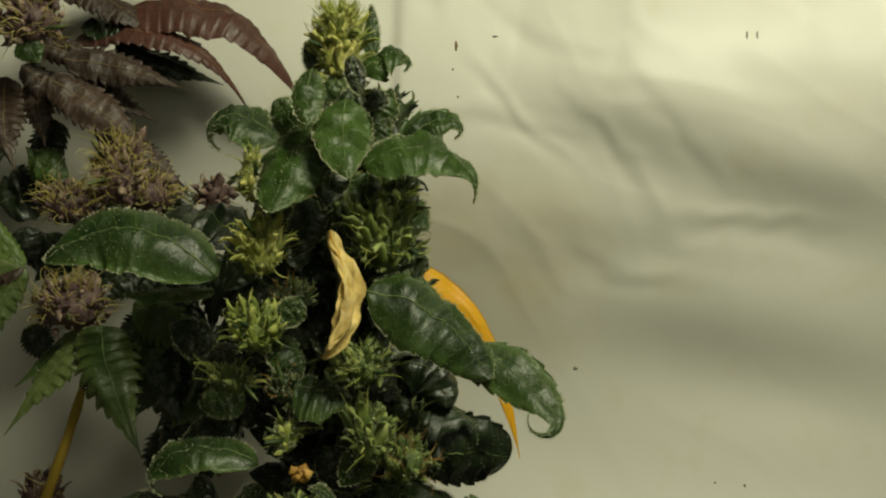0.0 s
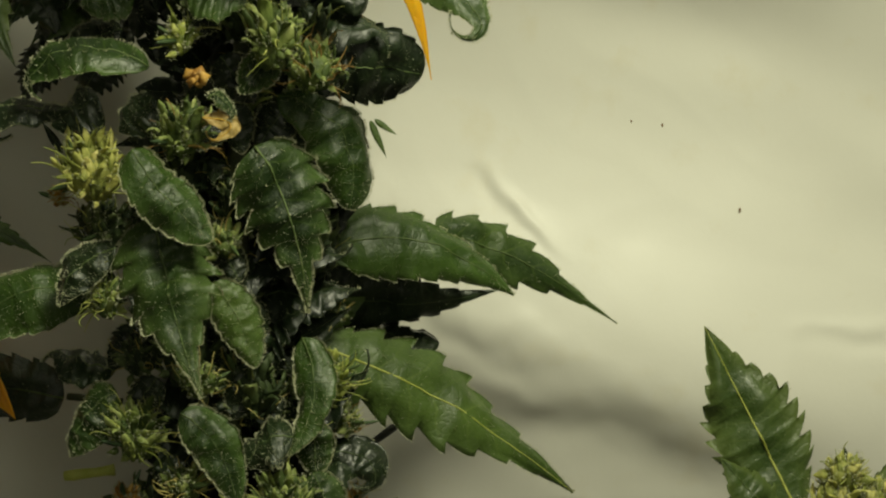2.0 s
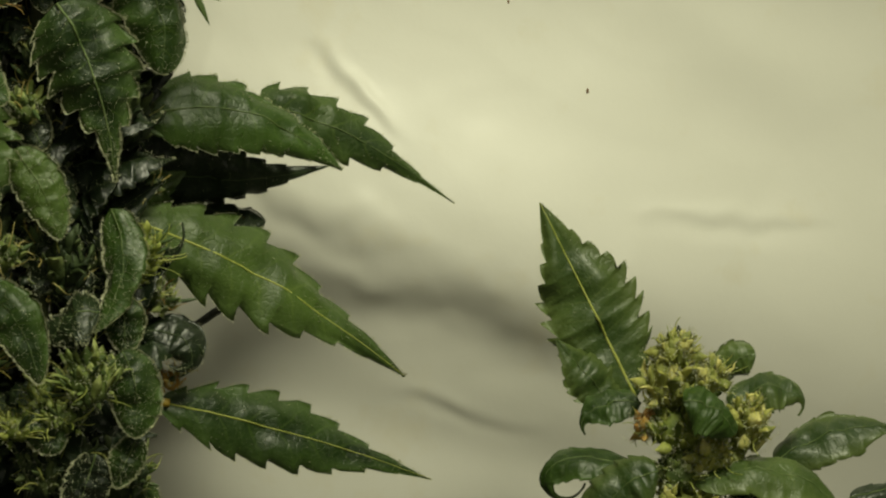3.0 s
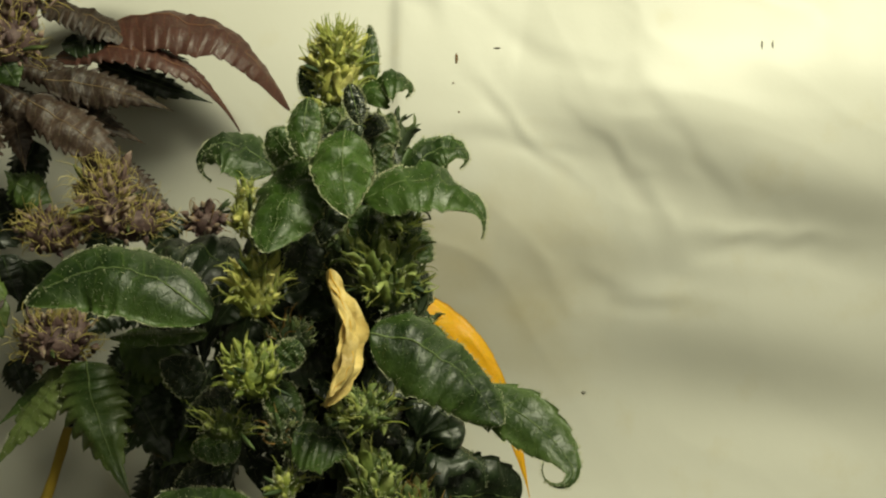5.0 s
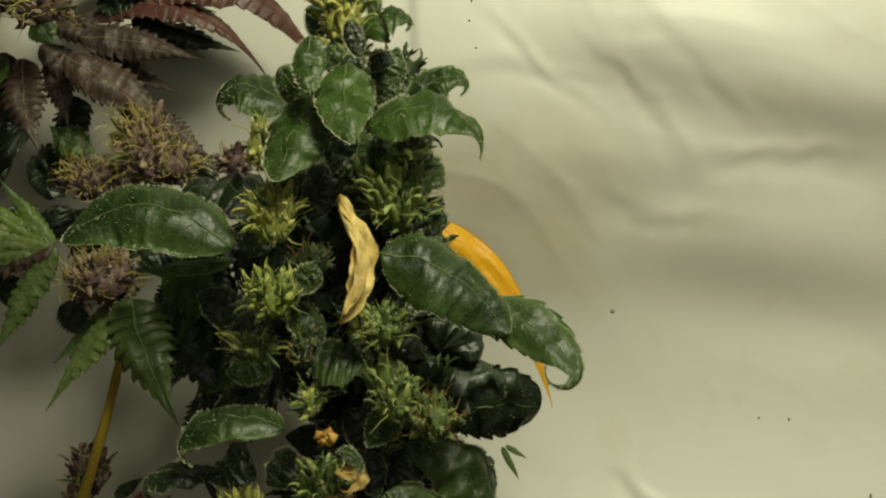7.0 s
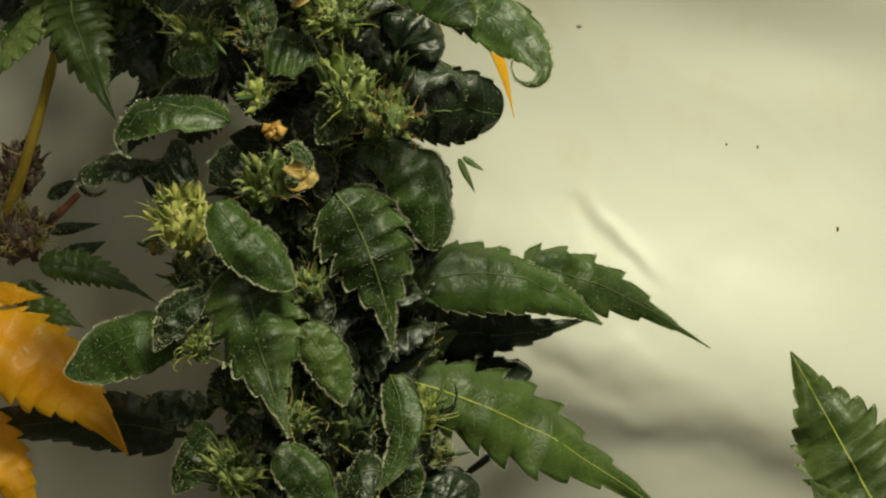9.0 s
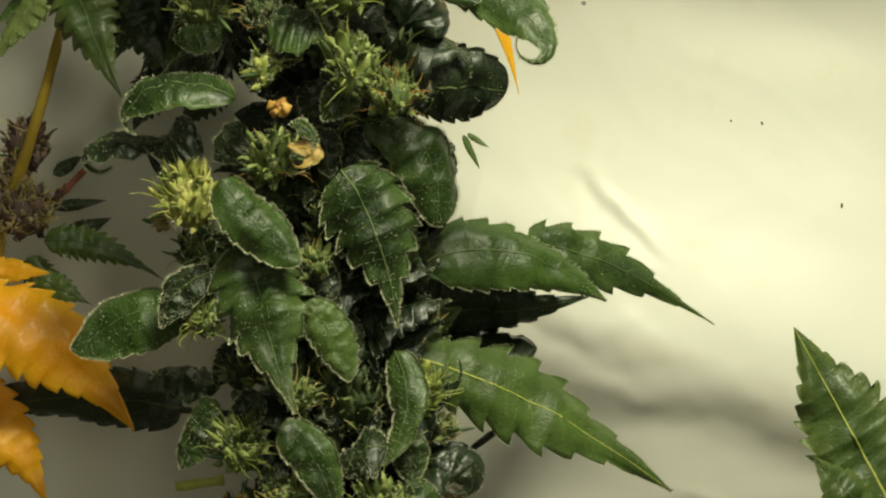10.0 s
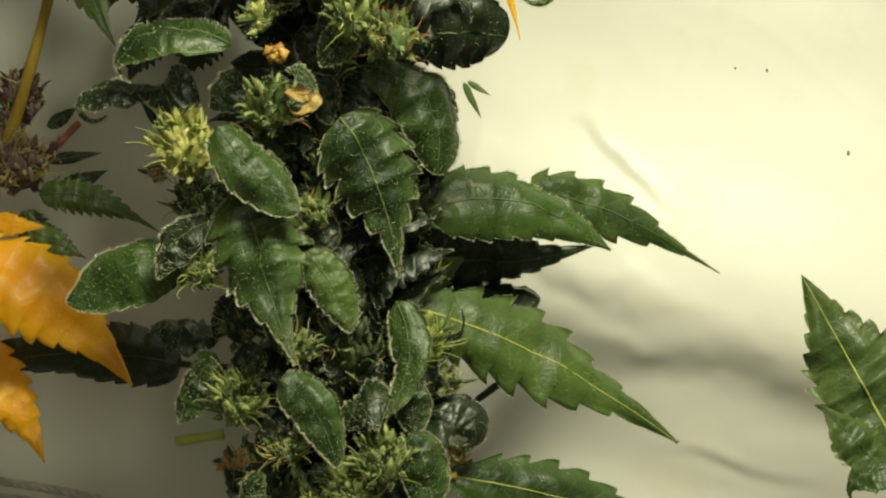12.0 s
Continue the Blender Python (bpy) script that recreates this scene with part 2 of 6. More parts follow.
SPECK = plain_material("brown_speck", (0.10, 0.05, 0.02), (0.24, 0.14, 0.05), 700.0)
NICK = plain_material("sheet_scuff", (0.14, 0.13, 0.11), (0.30, 0.29, 0.25), 700.0)


# ---- mesh helpers ----
def mesh_of(name, verts, faces, mats, uvs=None, slots=None, smooth=True):
    me = bpy.data.meshes.new(name)
    me.from_pydata(np.asarray(verts, float).tolist(), [], faces)
    for m in mats:
        me.materials.append(m)
    if smooth:
        me.polygons.foreach_set("use_smooth", [True] * len(me.polygons))
    if slots is not None:
        me.polygons.foreach_set("material_index", slots)
    if uvs is not None:
        layer = me.uv_layers.new(name="UVMap")
        idx = np.zeros(len(me.loops), dtype=np.int32)
        me.loops.foreach_get("vertex_index", idx)
        layer.data.foreach_set("uv", np.asarray(uvs, dtype=np.float32)[idx].ravel())
    me.update()
    return me


def part(name, me, parent, label="", kind=""):
    ob = new(name, me)
    ob.parent = parent
    return tagged(ob, label, kind=kind)


def unit(v):
    v = np.asarray(v, float)
    return v / (np.linalg.norm(v) + 1e-12)


def spin(v, axis, deg):
    """v turned about an axis."""
    a, c, s = unit(axis), math.cos(radians(deg)), math.sin(radians(deg))
    v = np.asarray(v, float)
    return v * c + np.cross(a, v) * s + a * (a @ v) * (1 - c)


def tube(points, radii, sides=8, cap=True):
    """Verts and faces of a tube along points."""
    pts = np.asarray(points, float)
    verts, faces = [], []
    t = np.gradient(pts, axis=0)
    side = np.cross(unit(t[0]), (0.31, 0.87, 0.38))
    for i, p in enumerate(pts):
        ti = unit(t[i])
        side = unit(side - ti * (side @ ti))
        up = np.cross(ti, side)
        for k in range(sides):
            a = 2 * math.pi * k / sides
            verts.append(p + radii[i] * (math.cos(a) * side + math.sin(a) * up))
    for i in range(len(pts) - 1):
        for k in range(sides):
            j = (k + 1) % sides
            faces.append((i * sides + k, i * sides + j, (i + 1) * sides + j, (i + 1) * sides + k))
    if cap:
        faces.append(tuple(range(sides))[::-1])
        faces.append(tuple(range((len(pts) - 1) * sides, len(pts) * sides)))
    return verts, faces


def joined(pieces):
    verts, faces = [], []
    for v, f in pieces:
        o = len(verts)
        verts += list(v)
        faces += [tuple(i + o for i in face) for face in f]
    return verts, faces


def bent(a, b, sag, n=14, wob=0.0, rng=None):
    a, b = np.asarray(a, float), np.asarray(b, float)
    s = np.linspace(0, 1, n)[:, None]
    pts = a + (b - a) * s + np.asarray(sag, float) * (4 * s * (1 - s))
    if wob and rng:
        pts += np.array([[rng.uniform(-wob, wob) for _ in range(3)] for _ in range(n)])
    return pts


def stalk(owner, name, a, b, r0, r1, mat, sag=(0, 0, 0), label="", sides=9, n=12, knots=0.12, seed=1):
    rng = random.Random(seed)
    pts = bent(a, b, sag, n, 0.06 * r0, rng)
    rad = [(r0 + (r1 - r0) * i / (n - 1)) * (1 + rng.uniform(-knots, knots)) for i in range(n)]
    v, f = tube(pts, rad, sides)
    return part(name, mesh_of(name, v, f, [mat]), owner, label)


# ---- a leaf ----
SEED = [0]


def soft_step(x, lo, hi):
    k = min(1.0, max(0.0, (x - lo) / (hi - lo)))
    return k * k * (3 - 2 * k)


def leaf(owner, base, tip, width, mat, rib, mid=None, face=(0.0, -0.8, 0.6), turn=0.0, curl=0.0, reach=0.3, teeth=8, bite=0.1,
         fold=0.22, wave=0.06, frost=0, a=0.55, b=0.95, thick=0.00022, crumple=0.0, name="leaf", label="", ribbed=True, hair=0.00039):
    """A blade from base to tip. width: across, as seen from the front; curl: degrees through which the end rolls on past the tip."""
    SEED[0] += 1
    rng = random.Random(SEED[0])
    b, fold = b * 1.22, fold * 1.25
    base, tip = np.asarray(base, float), np.asarray(tip, float)
    mid = (base + tip) / 2 if mid is None else np.asarray(mid, float)
    ctrl = 2 * mid - 0.5 * (base + tip)
    length = np.linalg.norm(mid - base) + np.linalg.norm(tip - mid)
    # rows along the blade: five to a tooth
    s_all = sorted({(k + p) / teeth for k in range(teeth) for p in (0.0, 0.26, 0.52, 0.76, 0.95)} | {1.0})
    split = 1.0 / (1.0 + reach) if curl else 1.0
    line = []
    q, n0 = None, unit(face)
    last, prev_s = None, 0.0
    for s in s_all:
        if s <= split:
            k = s / split
            p = (1 - k) ** 2 * base + 2 * k * (1 - k) * ctrl + k * k * tip
            t = unit(2 * (1 - k) * (ctrl - base) + 2 * k * (tip - ctrl))
            nn = n0
        else:
            k = (s - split) / (1 - split)
            ang = curl * (k ** 0.8)
            t = spin(last[1], (0, 1, 0), ang)
            nn = spin(n0, (0, 1, 0), ang)
            p = q + t * (s - prev_s) * length * (1 + reach)
        if s <= split:
            last = (p, t)
        q, prev_s = p, s
        line.append((s, p, t, nn))
    across_v = np.array([-1, -0.86, -0.6, -0.3, 0.0, 0.3, 0.6, 0.86, 1])
    peak = (a / (a + b)) ** a * (b / (a + b)) ** b
    m = len(line) // 2
    t, nn = line[m][2], line[m][3]
    n_mid = spin(unit(nn - t * (nn @ t)), t, turn)
    wide = 0.5 * width / max(0.42, abs(n_mid[1]))
    top, uvs, frames = [], [], []
    off = rng.uniform(0, 50)
    toothed = bite >= 0.15
    for i, (s, p, t, nn) in enumerate(line):
        nrm = spin(unit(nn - t * (nn @ t)), t, turn + 22.0 * noise.noise((s * 2.3 + off, 5.1, off)))
        acr = np.cross(t, nrm)
        w = wide * max(0.03, (max(s, 1e-4) ** a) * ((1 - s) ** b) / peak)
        if toothed:
            w *= 1.0 - 0.46 * soft_step(s, 0.52, 0.92)
        if curl:
            w *= 1.0 - 0.84 * soft_step(s, split - 0.28, 0.96)
        ph = (s * teeth) % 1.0 if s < 1 else 0.0
        bt = bite * (0.55 + 1.4 * abs(noise.noise((math.floor(s * teeth) * 1.7 + off, 2.3, off))))
        bt *= (1.35 if toothed else 1.0) * soft_step(s, 0.02, 0.2) * (1.0 - soft_step(s, 0.78, 0.97))
        rise = 1.0 - (1.0 - ph) ** 1.7
        edge = 1 - bt + bt * rise * 1.25
        frames.append((p, t, nrm, acr, w))
        quilt = (0.085 * min(1.0, 64.0 / teeth ** 2) if toothed else 0.032) * (0.5 + 1.2 * abs(noise.noise((s * 6 + off, 1.4, 3.0))))
        for v in across_v:
            av = abs(v)
            reachv = v * (edge if av > 0.9 else 1.0 - 0.4 * (1 - edge) * av)
            h = -fold * w * av ** 1.8 + 0.13 * w * math.sin(math.pi * min(1.0, av * 1.25))
            h -= quilt * w * math.cos(2 * math.pi * (s * teeth - 0.85 * av - 0.05)) * math.sin(math.pi * min(1.0, 0.08 + av * 0.92))
            h += 0.30 * w * noise.noise((s * 6.0 + off, v * 2.2, 8.2 + off)) + 0.10 * w * noise.noise((s * 17.0 + off, v * 5.0, off))
            h += wave * wide * av * noise.noise((s * 5 + off, v * 1.3, off))
            if crumple:
                h += crumple * wide * noise.noise((s * 9 + off, v * 2.1, 3.7))
            jag = 0.05 * w * av * noise.noise((s * 21, v * 2 + off, 1.0))
            push = 0.42 * bt * w * rise if av > 0.9 else 0.0
            top.append(p + acr * (reachv * w + jag) + nrm * h + t * push)
            uvs.append((s * teeth, 0.5 + 0.5 * v))
    cols, rows = len(across_v), len(line)
    under = []
    for i in range(rows):
        for j in range(cols):
            k = thick * (0.35 if j in (0, cols - 1) else 1.0)
            under.append(top[i * cols + j] - frames[i][2] * k)
    n = rows * cols
    fs = []
    for i in range(rows - 1):
        for j in range(cols - 1):
            p0 = i * cols + j
            fs.append((p0, p0 + cols, p0 + cols + 1, p0 + 1))
            fs.append((n + p0, n + p0 + 1, n + p0 + cols + 1, n + p0 + cols))
        for j in (0, cols - 1):
            p0 = i * cols + j
            fs.append((p0, p0 + cols, n + p0 + cols, n + p0))
    fs.append(tuple(range(cols)) + tuple(range(n + cols - 1, n - 1, -1)))
    e = (rows - 1) * cols
    fs.append(tuple(range(e, e + cols)) + tuple(range(n + e + cols - 1, n + e - 1, -1)))
    ob = part(name, mesh_of(name, top + under, fs, [mat], uvs + uvs), owner, label)
    if ribbed:
        c = cols // 2
        pts = [top[i * cols + c] + frames[i][2] * 0.00006 for i in range(0, rows, 2)]
        r0 = max(0.00013, min(0.00032, 0.018 * width))
        rad = [r0 * (1 - 0.8 * i / len(pts)) for i in range(len(pts))]
        v, f = tube(pts, rad, 5)
        part("midrib", mesh_of("midrib", v, f, [rib]), ob)
    if frost:
        verts, ways, hf = [], [], []
        for _ in range(int(frost * 2.9)):
            i = rng.randrange(1, rows - 1)
            rim = rng.random() < 0.6
            j = rng.choice((0, cols - 1)) if rim else rng.randrange(0, cols - 1)
            k = rng.random()
            nxt = top[(i + 1) * cols + j] if rim else top[i * cols + j + 1]
            p0 = top[i * cols + j] * (1 - k) + nxt * k
            if not rim:
                p0 = p0 + (top[(i + 1) * cols + j] - top[i * cols + j]) * rng.random()
            p, t, nrm, acr, w = frames[i]
            out = acr * (1 if j else -1) if rim else acr * rng.uniform(-0.5, 0.5)
            d = unit(nrm * rng.uniform(0.5, 1.0) + out * (1.0 if rim else 0.4) + t * rng.uniform(-0.4, 0.4))
            verts.append(p0), ways.append(d), hf.append(hair * rng.uniform(0.6, 1.25))
        part("resin_frost", gland_mesh("resin_frost", verts, ways, hf, rng), ob, kind="stuff")
    return ob


def gland_mesh(name, feet, ways, heights, rng):
    """Many stalked glands: thin stalks that carry small heads."""
    p, d, h = np.array(feet), np.array(ways), np.array(heights)[:, None]
    side = np.cross(d, np.array([(rng.uniform(-1, 1), 0.4, rng.uniform(-1, 1)) for _ in feet]))
    side /= np.linalg.norm(side, axis=1)[:, None] + 1e-9
    up = np.cross(d, side)
    rings = [p + h * 0.05 * (math.cos(2.094 * k) * side + math.sin(2.094 * k) * up) for k in range(3)]
    rings += [p + d * h * 0.80 + h * 0.11 * (math.cos(2.094 * k) * side + math.sin(2.094 * k) * up) for k in range(3)]
    verts = np.stack(rings + [p + d * h], 1).reshape(-1, 3)
    faces = []
    for n in range(len(p)):
        o = 7 * n
        for k in range(3):
            m = (k + 1) % 3
            faces.append((o + k, o + m, o + 3 + m, o + 3 + k))
            faces.append((o + 3 + k, o + 3 + m, o + 6))
    return mesh_of(name, verts, faces, [FROST], smooth=False)


# ---- a flower cluster ----
def teardrop(p, d, length, r, rng):
    """A calyx: swollen at the foot, drawn out into a beak."""
    d = unit(d)
    s = unit(np.cross(d, (rng.uniform(-1, 1), rng.uniform(-1, 1), 0.3)))
    u = np.cross(d, s)
    lean = s * rng.uniform(-0.3, 0.3) * length
    a = np.arange(7) * (2 * math.pi / 7)
    h = CALYX[:, 0][:, None]
    rr = r * CALYX[:, 1][:, None] * (1 + 0.16 * np.sin(3 * a[None, :] + 6.0 * h + p[0] * 9000))
    verts = p + (d * h)[:, None, :] * length + (lean * h * h)[:, None, :] + (rr * np.cos(a))[..., None] * s + (rr * np.sin(a))[..., None] * u
    return list(verts.reshape(-1, 3)), CALYX_FACES


CALYX = np.array(((0.0, 0.5), (0.15, 0.9), (0.36, 1.0), (0.56, 0.74), (0.78, 0.36), (1.0, 0.05)))
CALYX_FACES = [(k * 7 + i, k * 7 + (i + 1) % 7, k * 7 + 7 + (i + 1) % 7, k * 7 + 7 + i) for k in range(5) for i in range(7)] + [tuple(range(35, 42))]


def pistil(p, d, length, r, rng, curl):
    """A thin curly stigma."""
    pts, q, t = [], np.array(p, float), unit(d)
    axis = unit((rng.uniform(-1, 1), rng.uniform(-1, 1), rng.uniform(-1, 1)))
    turn = rng.uniform(0.3, 1.0) * curl
    n = 8
    for i in range(n):
        pts.append(q.copy())
        q = q + t * length / n
        t = unit(spin(t, axis, turn * (0.4 + 1.4 * i / n)) + np.array([rng.uniform(-.1, .1) for _ in range(3)]))
    return tube(pts, [r * (1 - 0.7 * i / n) for i in range(n)], 3, cap=False)


def blade(p, d, length, w, rng):
    """A small folded bract."""
    d = unit(d)
    s = unit(np.cross(d, (rng.uniform(-.4, .4), -1.0, rng.uniform(-.4, .4))))
    u = np.cross(s, d)
    verts, faces = [], []
    for k in range(6):
        h = k / 5
        ww = w * (0.25 + 1.6 * h) * (1 - h) ** 0.8 + 0.00008
        c = p + d * h * length - u * 0.35 * length * h * h
        verts += [c - s * ww - u * 0.3 * ww, c + u * 0.2 * ww, c + s * ww - u * 0.3 * ww, c - u * 0.00025]
    for k in range(5):
        for i in range(4):
            j = (i + 1) % 4
            faces.append((k * 4 + i, k * 4 + j, k * 4 + 4 + j, k * 4 + 4 + i))
    return verts, faces


SCALE_ROWS = 7
SCALE_FACES = [(k * 6 + i, k * 6 + (i + 1) % 6, k * 6 + 6 + (i + 1) % 6, k * 6 + 6 + i) for k in range(SCALE_ROWS - 1) for i in range(6)] + [(5, 4, 3, 2, 1, 0), tuple(range(6 * SCALE_ROWS - 6, 6 * SCALE_ROWS))]


def furled_bract(p, out, length, w, rng):
    """A cupped leaflet that hugs the flower and curls away at its tip. Verts, rims and their outward ways."""
    out = unit(out)
    t = unit(np.array((rng.uniform(-0.5, 0.5), rng.uniform(-0.3, 0.3), 1.0)) + 0.32 * out)
    n = unit(out - t * (out @ t))
    side = np.cross(t, n)
    bend, roll = rng.uniform(-16, 8), rng.uniform(4, 34) * rng.choice((1, 1, -1))
    cup, q = rng.uniform(0.25, 0.6), np.array(p, float)
    ph = rng.uniform(0, 6.28)
    verts, rims = [], []
    for k in range(SCALE_ROWS):
        h = k / (SCALE_ROWS - 1)
        ww = w * (0.35 + 2.3 * h) * (1 - h) ** 0.75 * 0.9 + 0.00006
        wave = 0.45 * ww * math.sin(9.0 * h + ph)
        l, r = q - side * ww - n * (cup * ww - wave), q + side * ww - n * (cup * ww + wave)
        m1, m2, mc = q - side * ww * 0.5 - n * 0.12 * cup * ww, q + side * ww * 0.5 - n * 0.12 * cup * ww, q - n * 0.10 * ww
        verts += [l, m1, mc, m2, r, q - n * (0.45 * ww + 0.00012)]
        rims += [(l, unit(n - side)), (r, unit(n + side))]
        q = q + t * length / (SCALE_ROWS - 1)
        ang = -bend if h < 0.45 else -roll
        t, n = spin(t, side, ang), spin(n, side, ang)
    return verts, SCALE_FACES, rims


def bud(owner, centre, wide, high, mat, style, calyces=50, styles=26, bracts=6, bract_mat=None, size=0.0023, long=0.0046, curl=22.0, frost=260,
        lift=0.55, name="flower_bud", label="", top_styles=False, thin=0.00017, plump=1.0, furled=0.72):
    """A cluster of calyces with stigmas and small bracts, wider and higher as given."""
    SEED[0] += 1
    rng = random.Random(SEED[0] * 7 + 3)
    c = np.asarray(centre, float)
    rx, rz = wide / 2, high / 2
    styles, bracts, size = int(styles * (3.2 if furled < 0.3 else 1.7)), int(bracts * 0.6), size * 0.58
    # a core that the calyces sit on
    core_v, core_f = [], []
    for i in range(7):
        th = math.pi * (i + 0.5) / 7
        for k in range(9):
            a = 2 * math.pi * k / 9
            j = 1 + 0.2 * rng.uniform(-1, 1)
            core_v.append(c + 0.8 * j * np.array((rx * math.sin(th) * math.cos(a), 0.85 * rx * math.sin(th) * math.sin(a), rz * math.cos(th))))
    for i in range(6):
        for k in range(9):
            j = (k + 1) % 9
            core_f.append((i * 9 + k, i * 9 + j, i * 9 + 9 + j, i * 9 + 9 + k))
    core_f += [tuple(range(9))[::-1], tuple(range(54, 63))]
    main, wrap, leafy, hairs, glands, gl_w, gl_f = [], [], [], [], [], [], []
    wraps = int(calyces * 2.8 * furled)
    calyces = int(calyces * 2.0 * (1.0 - furled))
    for i in range(wraps):
        zz = 0.9 - 1.7 * (i + 0.5) / wraps
        a = i * 2.39996 + rng.uniform(-0.6, 0.6)
        rr = math.sqrt(max(0, 1 - zz * zz))
        out = np.array((rr * math.cos(a), rr * math.sin(a), zz))
        p = c + rng.uniform(0.55, 0.85) * out * np.array((rx, 0.85 * rx, rz)) - np.array((0, 0, 0.22 * rz))
        ln = rng.uniform(0.28, 0.60) * min(high, 1.3 * wide)
        v_w, f_w, rims = furled_bract(p, out + np.array((0, -0.15, 0.1)), ln, ln * rng.uniform(0.13, 0.25), rng)
        wrap.append((v_w, f_w))
        for _ in range(int(2.2 * frost / wraps)):
            q, o = rims[rng.randrange(2, len(rims))]
            o = unit(o + np.array([rng.uniform(-.5, .5), rng.uniform(-.6, .3), rng.uniform(-.5, .5)]))
            glands.append(q + 0.0001 * o), gl_w.append(o), gl_f.append(0.00036 * rng.uniform(0.6, 1.3))
    for i in range(calyces):
        zz = 1 - 2 * (i + 0.5) / calyces
        a = i * 2.39996 + rng.uniform(-0.5, 0.5)
        rr = math.sqrt(max(0, 1 - zz * zz))
        out = np.array((rr * math.cos(a), rr * math.sin(a), zz))
        k = rng.uniform(0.66, 0.95)
        p = c + k * out * np.array((rx, 0.85 * rx, rz))
        d = unit(out + np.array((0, -0.1, lift)) + np.array([rng.uniform(-.8, .8) for _ in range(3)]))
        ln = size * rng.uniform(0.55, 1.45)
        main.append(teardrop(p, d, ln, ln * plump * rng.uniform(0.28, 0.42), rng))
        for _ in range(max(1, int(0.9 * frost / max(1, calyces)))):
            q = p + d * ln * rng.uniform(0.1, 0.95)
            o = unit(np.array([rng.uniform(-1, 1), rng.uniform(-1, 0.3), rng.uniform(-1, 1)]))
            glands.append(q + o * ln * 0.36), gl_w.append(o), gl_f.append(0.00036 * rng.uniform(0.6, 1.3))
    for i in range(styles):
        zz = rng.uniform(0.3, 1.0) if top_styles else rng.uniform(-0.7, 1.0)
        a = rng.uniform(0, 2 * math.pi)
        rr = math.sqrt(max(0, 1 - zz * zz))
        out = np.array((rr * math.cos(a), rr * math.sin(a) - 0.25, zz))
        p = c + 0.8 * out * np.array((rx, 0.85 * rx, rz))
        d = unit(out + np.array((rng.uniform(-.6, .6), rng.uniform(-.5, .2), rng.uniform(0, 1.0))))
        hairs.append(pistil(p, d, long * rng.uniform(0.4, 1.35), 0.72 * thin * rng.uniform(0.7, 1.3), rng, curl))
    for i in range(bracts):
        a = 2 * math.pi * (i + rng.random()) / max(1, bracts)
        out = np.array((math.cos(a), math.sin(a) - 0.3, rng.uniform(-0.6, 0.9)))
        p = c + 0.6 * out * np.array((rx, 0.85 * rx, rz))
        leafy.append(blade(p, out + np.array((rng.uniform(-.4, .4), -0.3, rng.uniform(-0.2, 0.8))), size * rng.uniform(1.4, 3.0), size * rng.uniform(0.22, 0.5), rng))
    v, f = joined([(core_v, core_f)] + main + wrap + leafy)
    n_leaf = sum(len(x[1]) for x in leafy)
    rise = np.concatenate([np.full(len(core_v), 0.1)] + [np.repeat(CALYX[:, 0], 7)] * len(main) + [np.repeat(np.linspace(0, 1, SCALE_ROWS), 6)] * len(wrap) + [np.repeat(np.arange(6) / 5, 4)] * len(leafy))
    uvs = np.stack([rise, np.zeros_like(rise)], 1)
    ob = part(name, mesh_of(name, v, f, [mat, bract_mat or BRACT], uvs=uvs, slots=[0] * len(core_f) + [0] * (len(f) - n_leaf - len(core_f)) + [1] * n_leaf), owner, label)
    if hairs:
        hv, hf = joined(hairs)
        part("stigma_tuft", mesh_of("stigma_tuft", hv, hf, [style]), ob, kind="stuff")
    if glands:
        part("resin_frost", gland_mesh("resin_frost", glands, gl_w, gl_f, rng), ob, kind="stuff")
    return ob


BRACT = tissue_material("bract_green", [(0.2, (0.03, 0.06, 0.02)), (0.6, (0.09, 0.14, 0.045)), (0.9, (0.20, 0.26, 0.09))])


# ---- the tent ----
def fold_line(x, z, x0, z0, x1, z1, wide, deep):
    """A soft crease along a segment: a bulge with a hollow under it."""
    dx, dz = x1 - x0, z1 - z0
    ln = math.hypot(dx, dz)
    k = ((x - x0) * dx + (z - z0) * dz) / ln
    d = (-(x - x0) * dz + (z - z0) * dx) / ln
    end = np.clip(np.minimum(k / 0.02 + 0.6, (ln - k) / 0.02 + 0.6), 0, 1)
    return deep * (d / wide) * np.exp(0.5 - 0.5 * (d / wide) ** 2) * end


SHEET_Y = {}
GRID_X = np.concatenate([np.linspace(-0.45, -0.10, 30)[:-1], np.linspace(-0.10, 0.155, 380)[:-1], np.linspace(0.155, 0.45, 25)])
GRID_Z = np.concatenate([np.linspace(0.0, 0.155, 20)[:-1], np.linspace(0.155, 0.375, 330)[:-1], np.linspace(0.375, 0.8, 35)])


def sheet_y(x, z):
    """Depth of the sheet's face at a place."""
    return float(SHEET_Y["y"][np.abs(GRID_Z - z).argmin(), np.abs(GRID_X - x).argmin()])


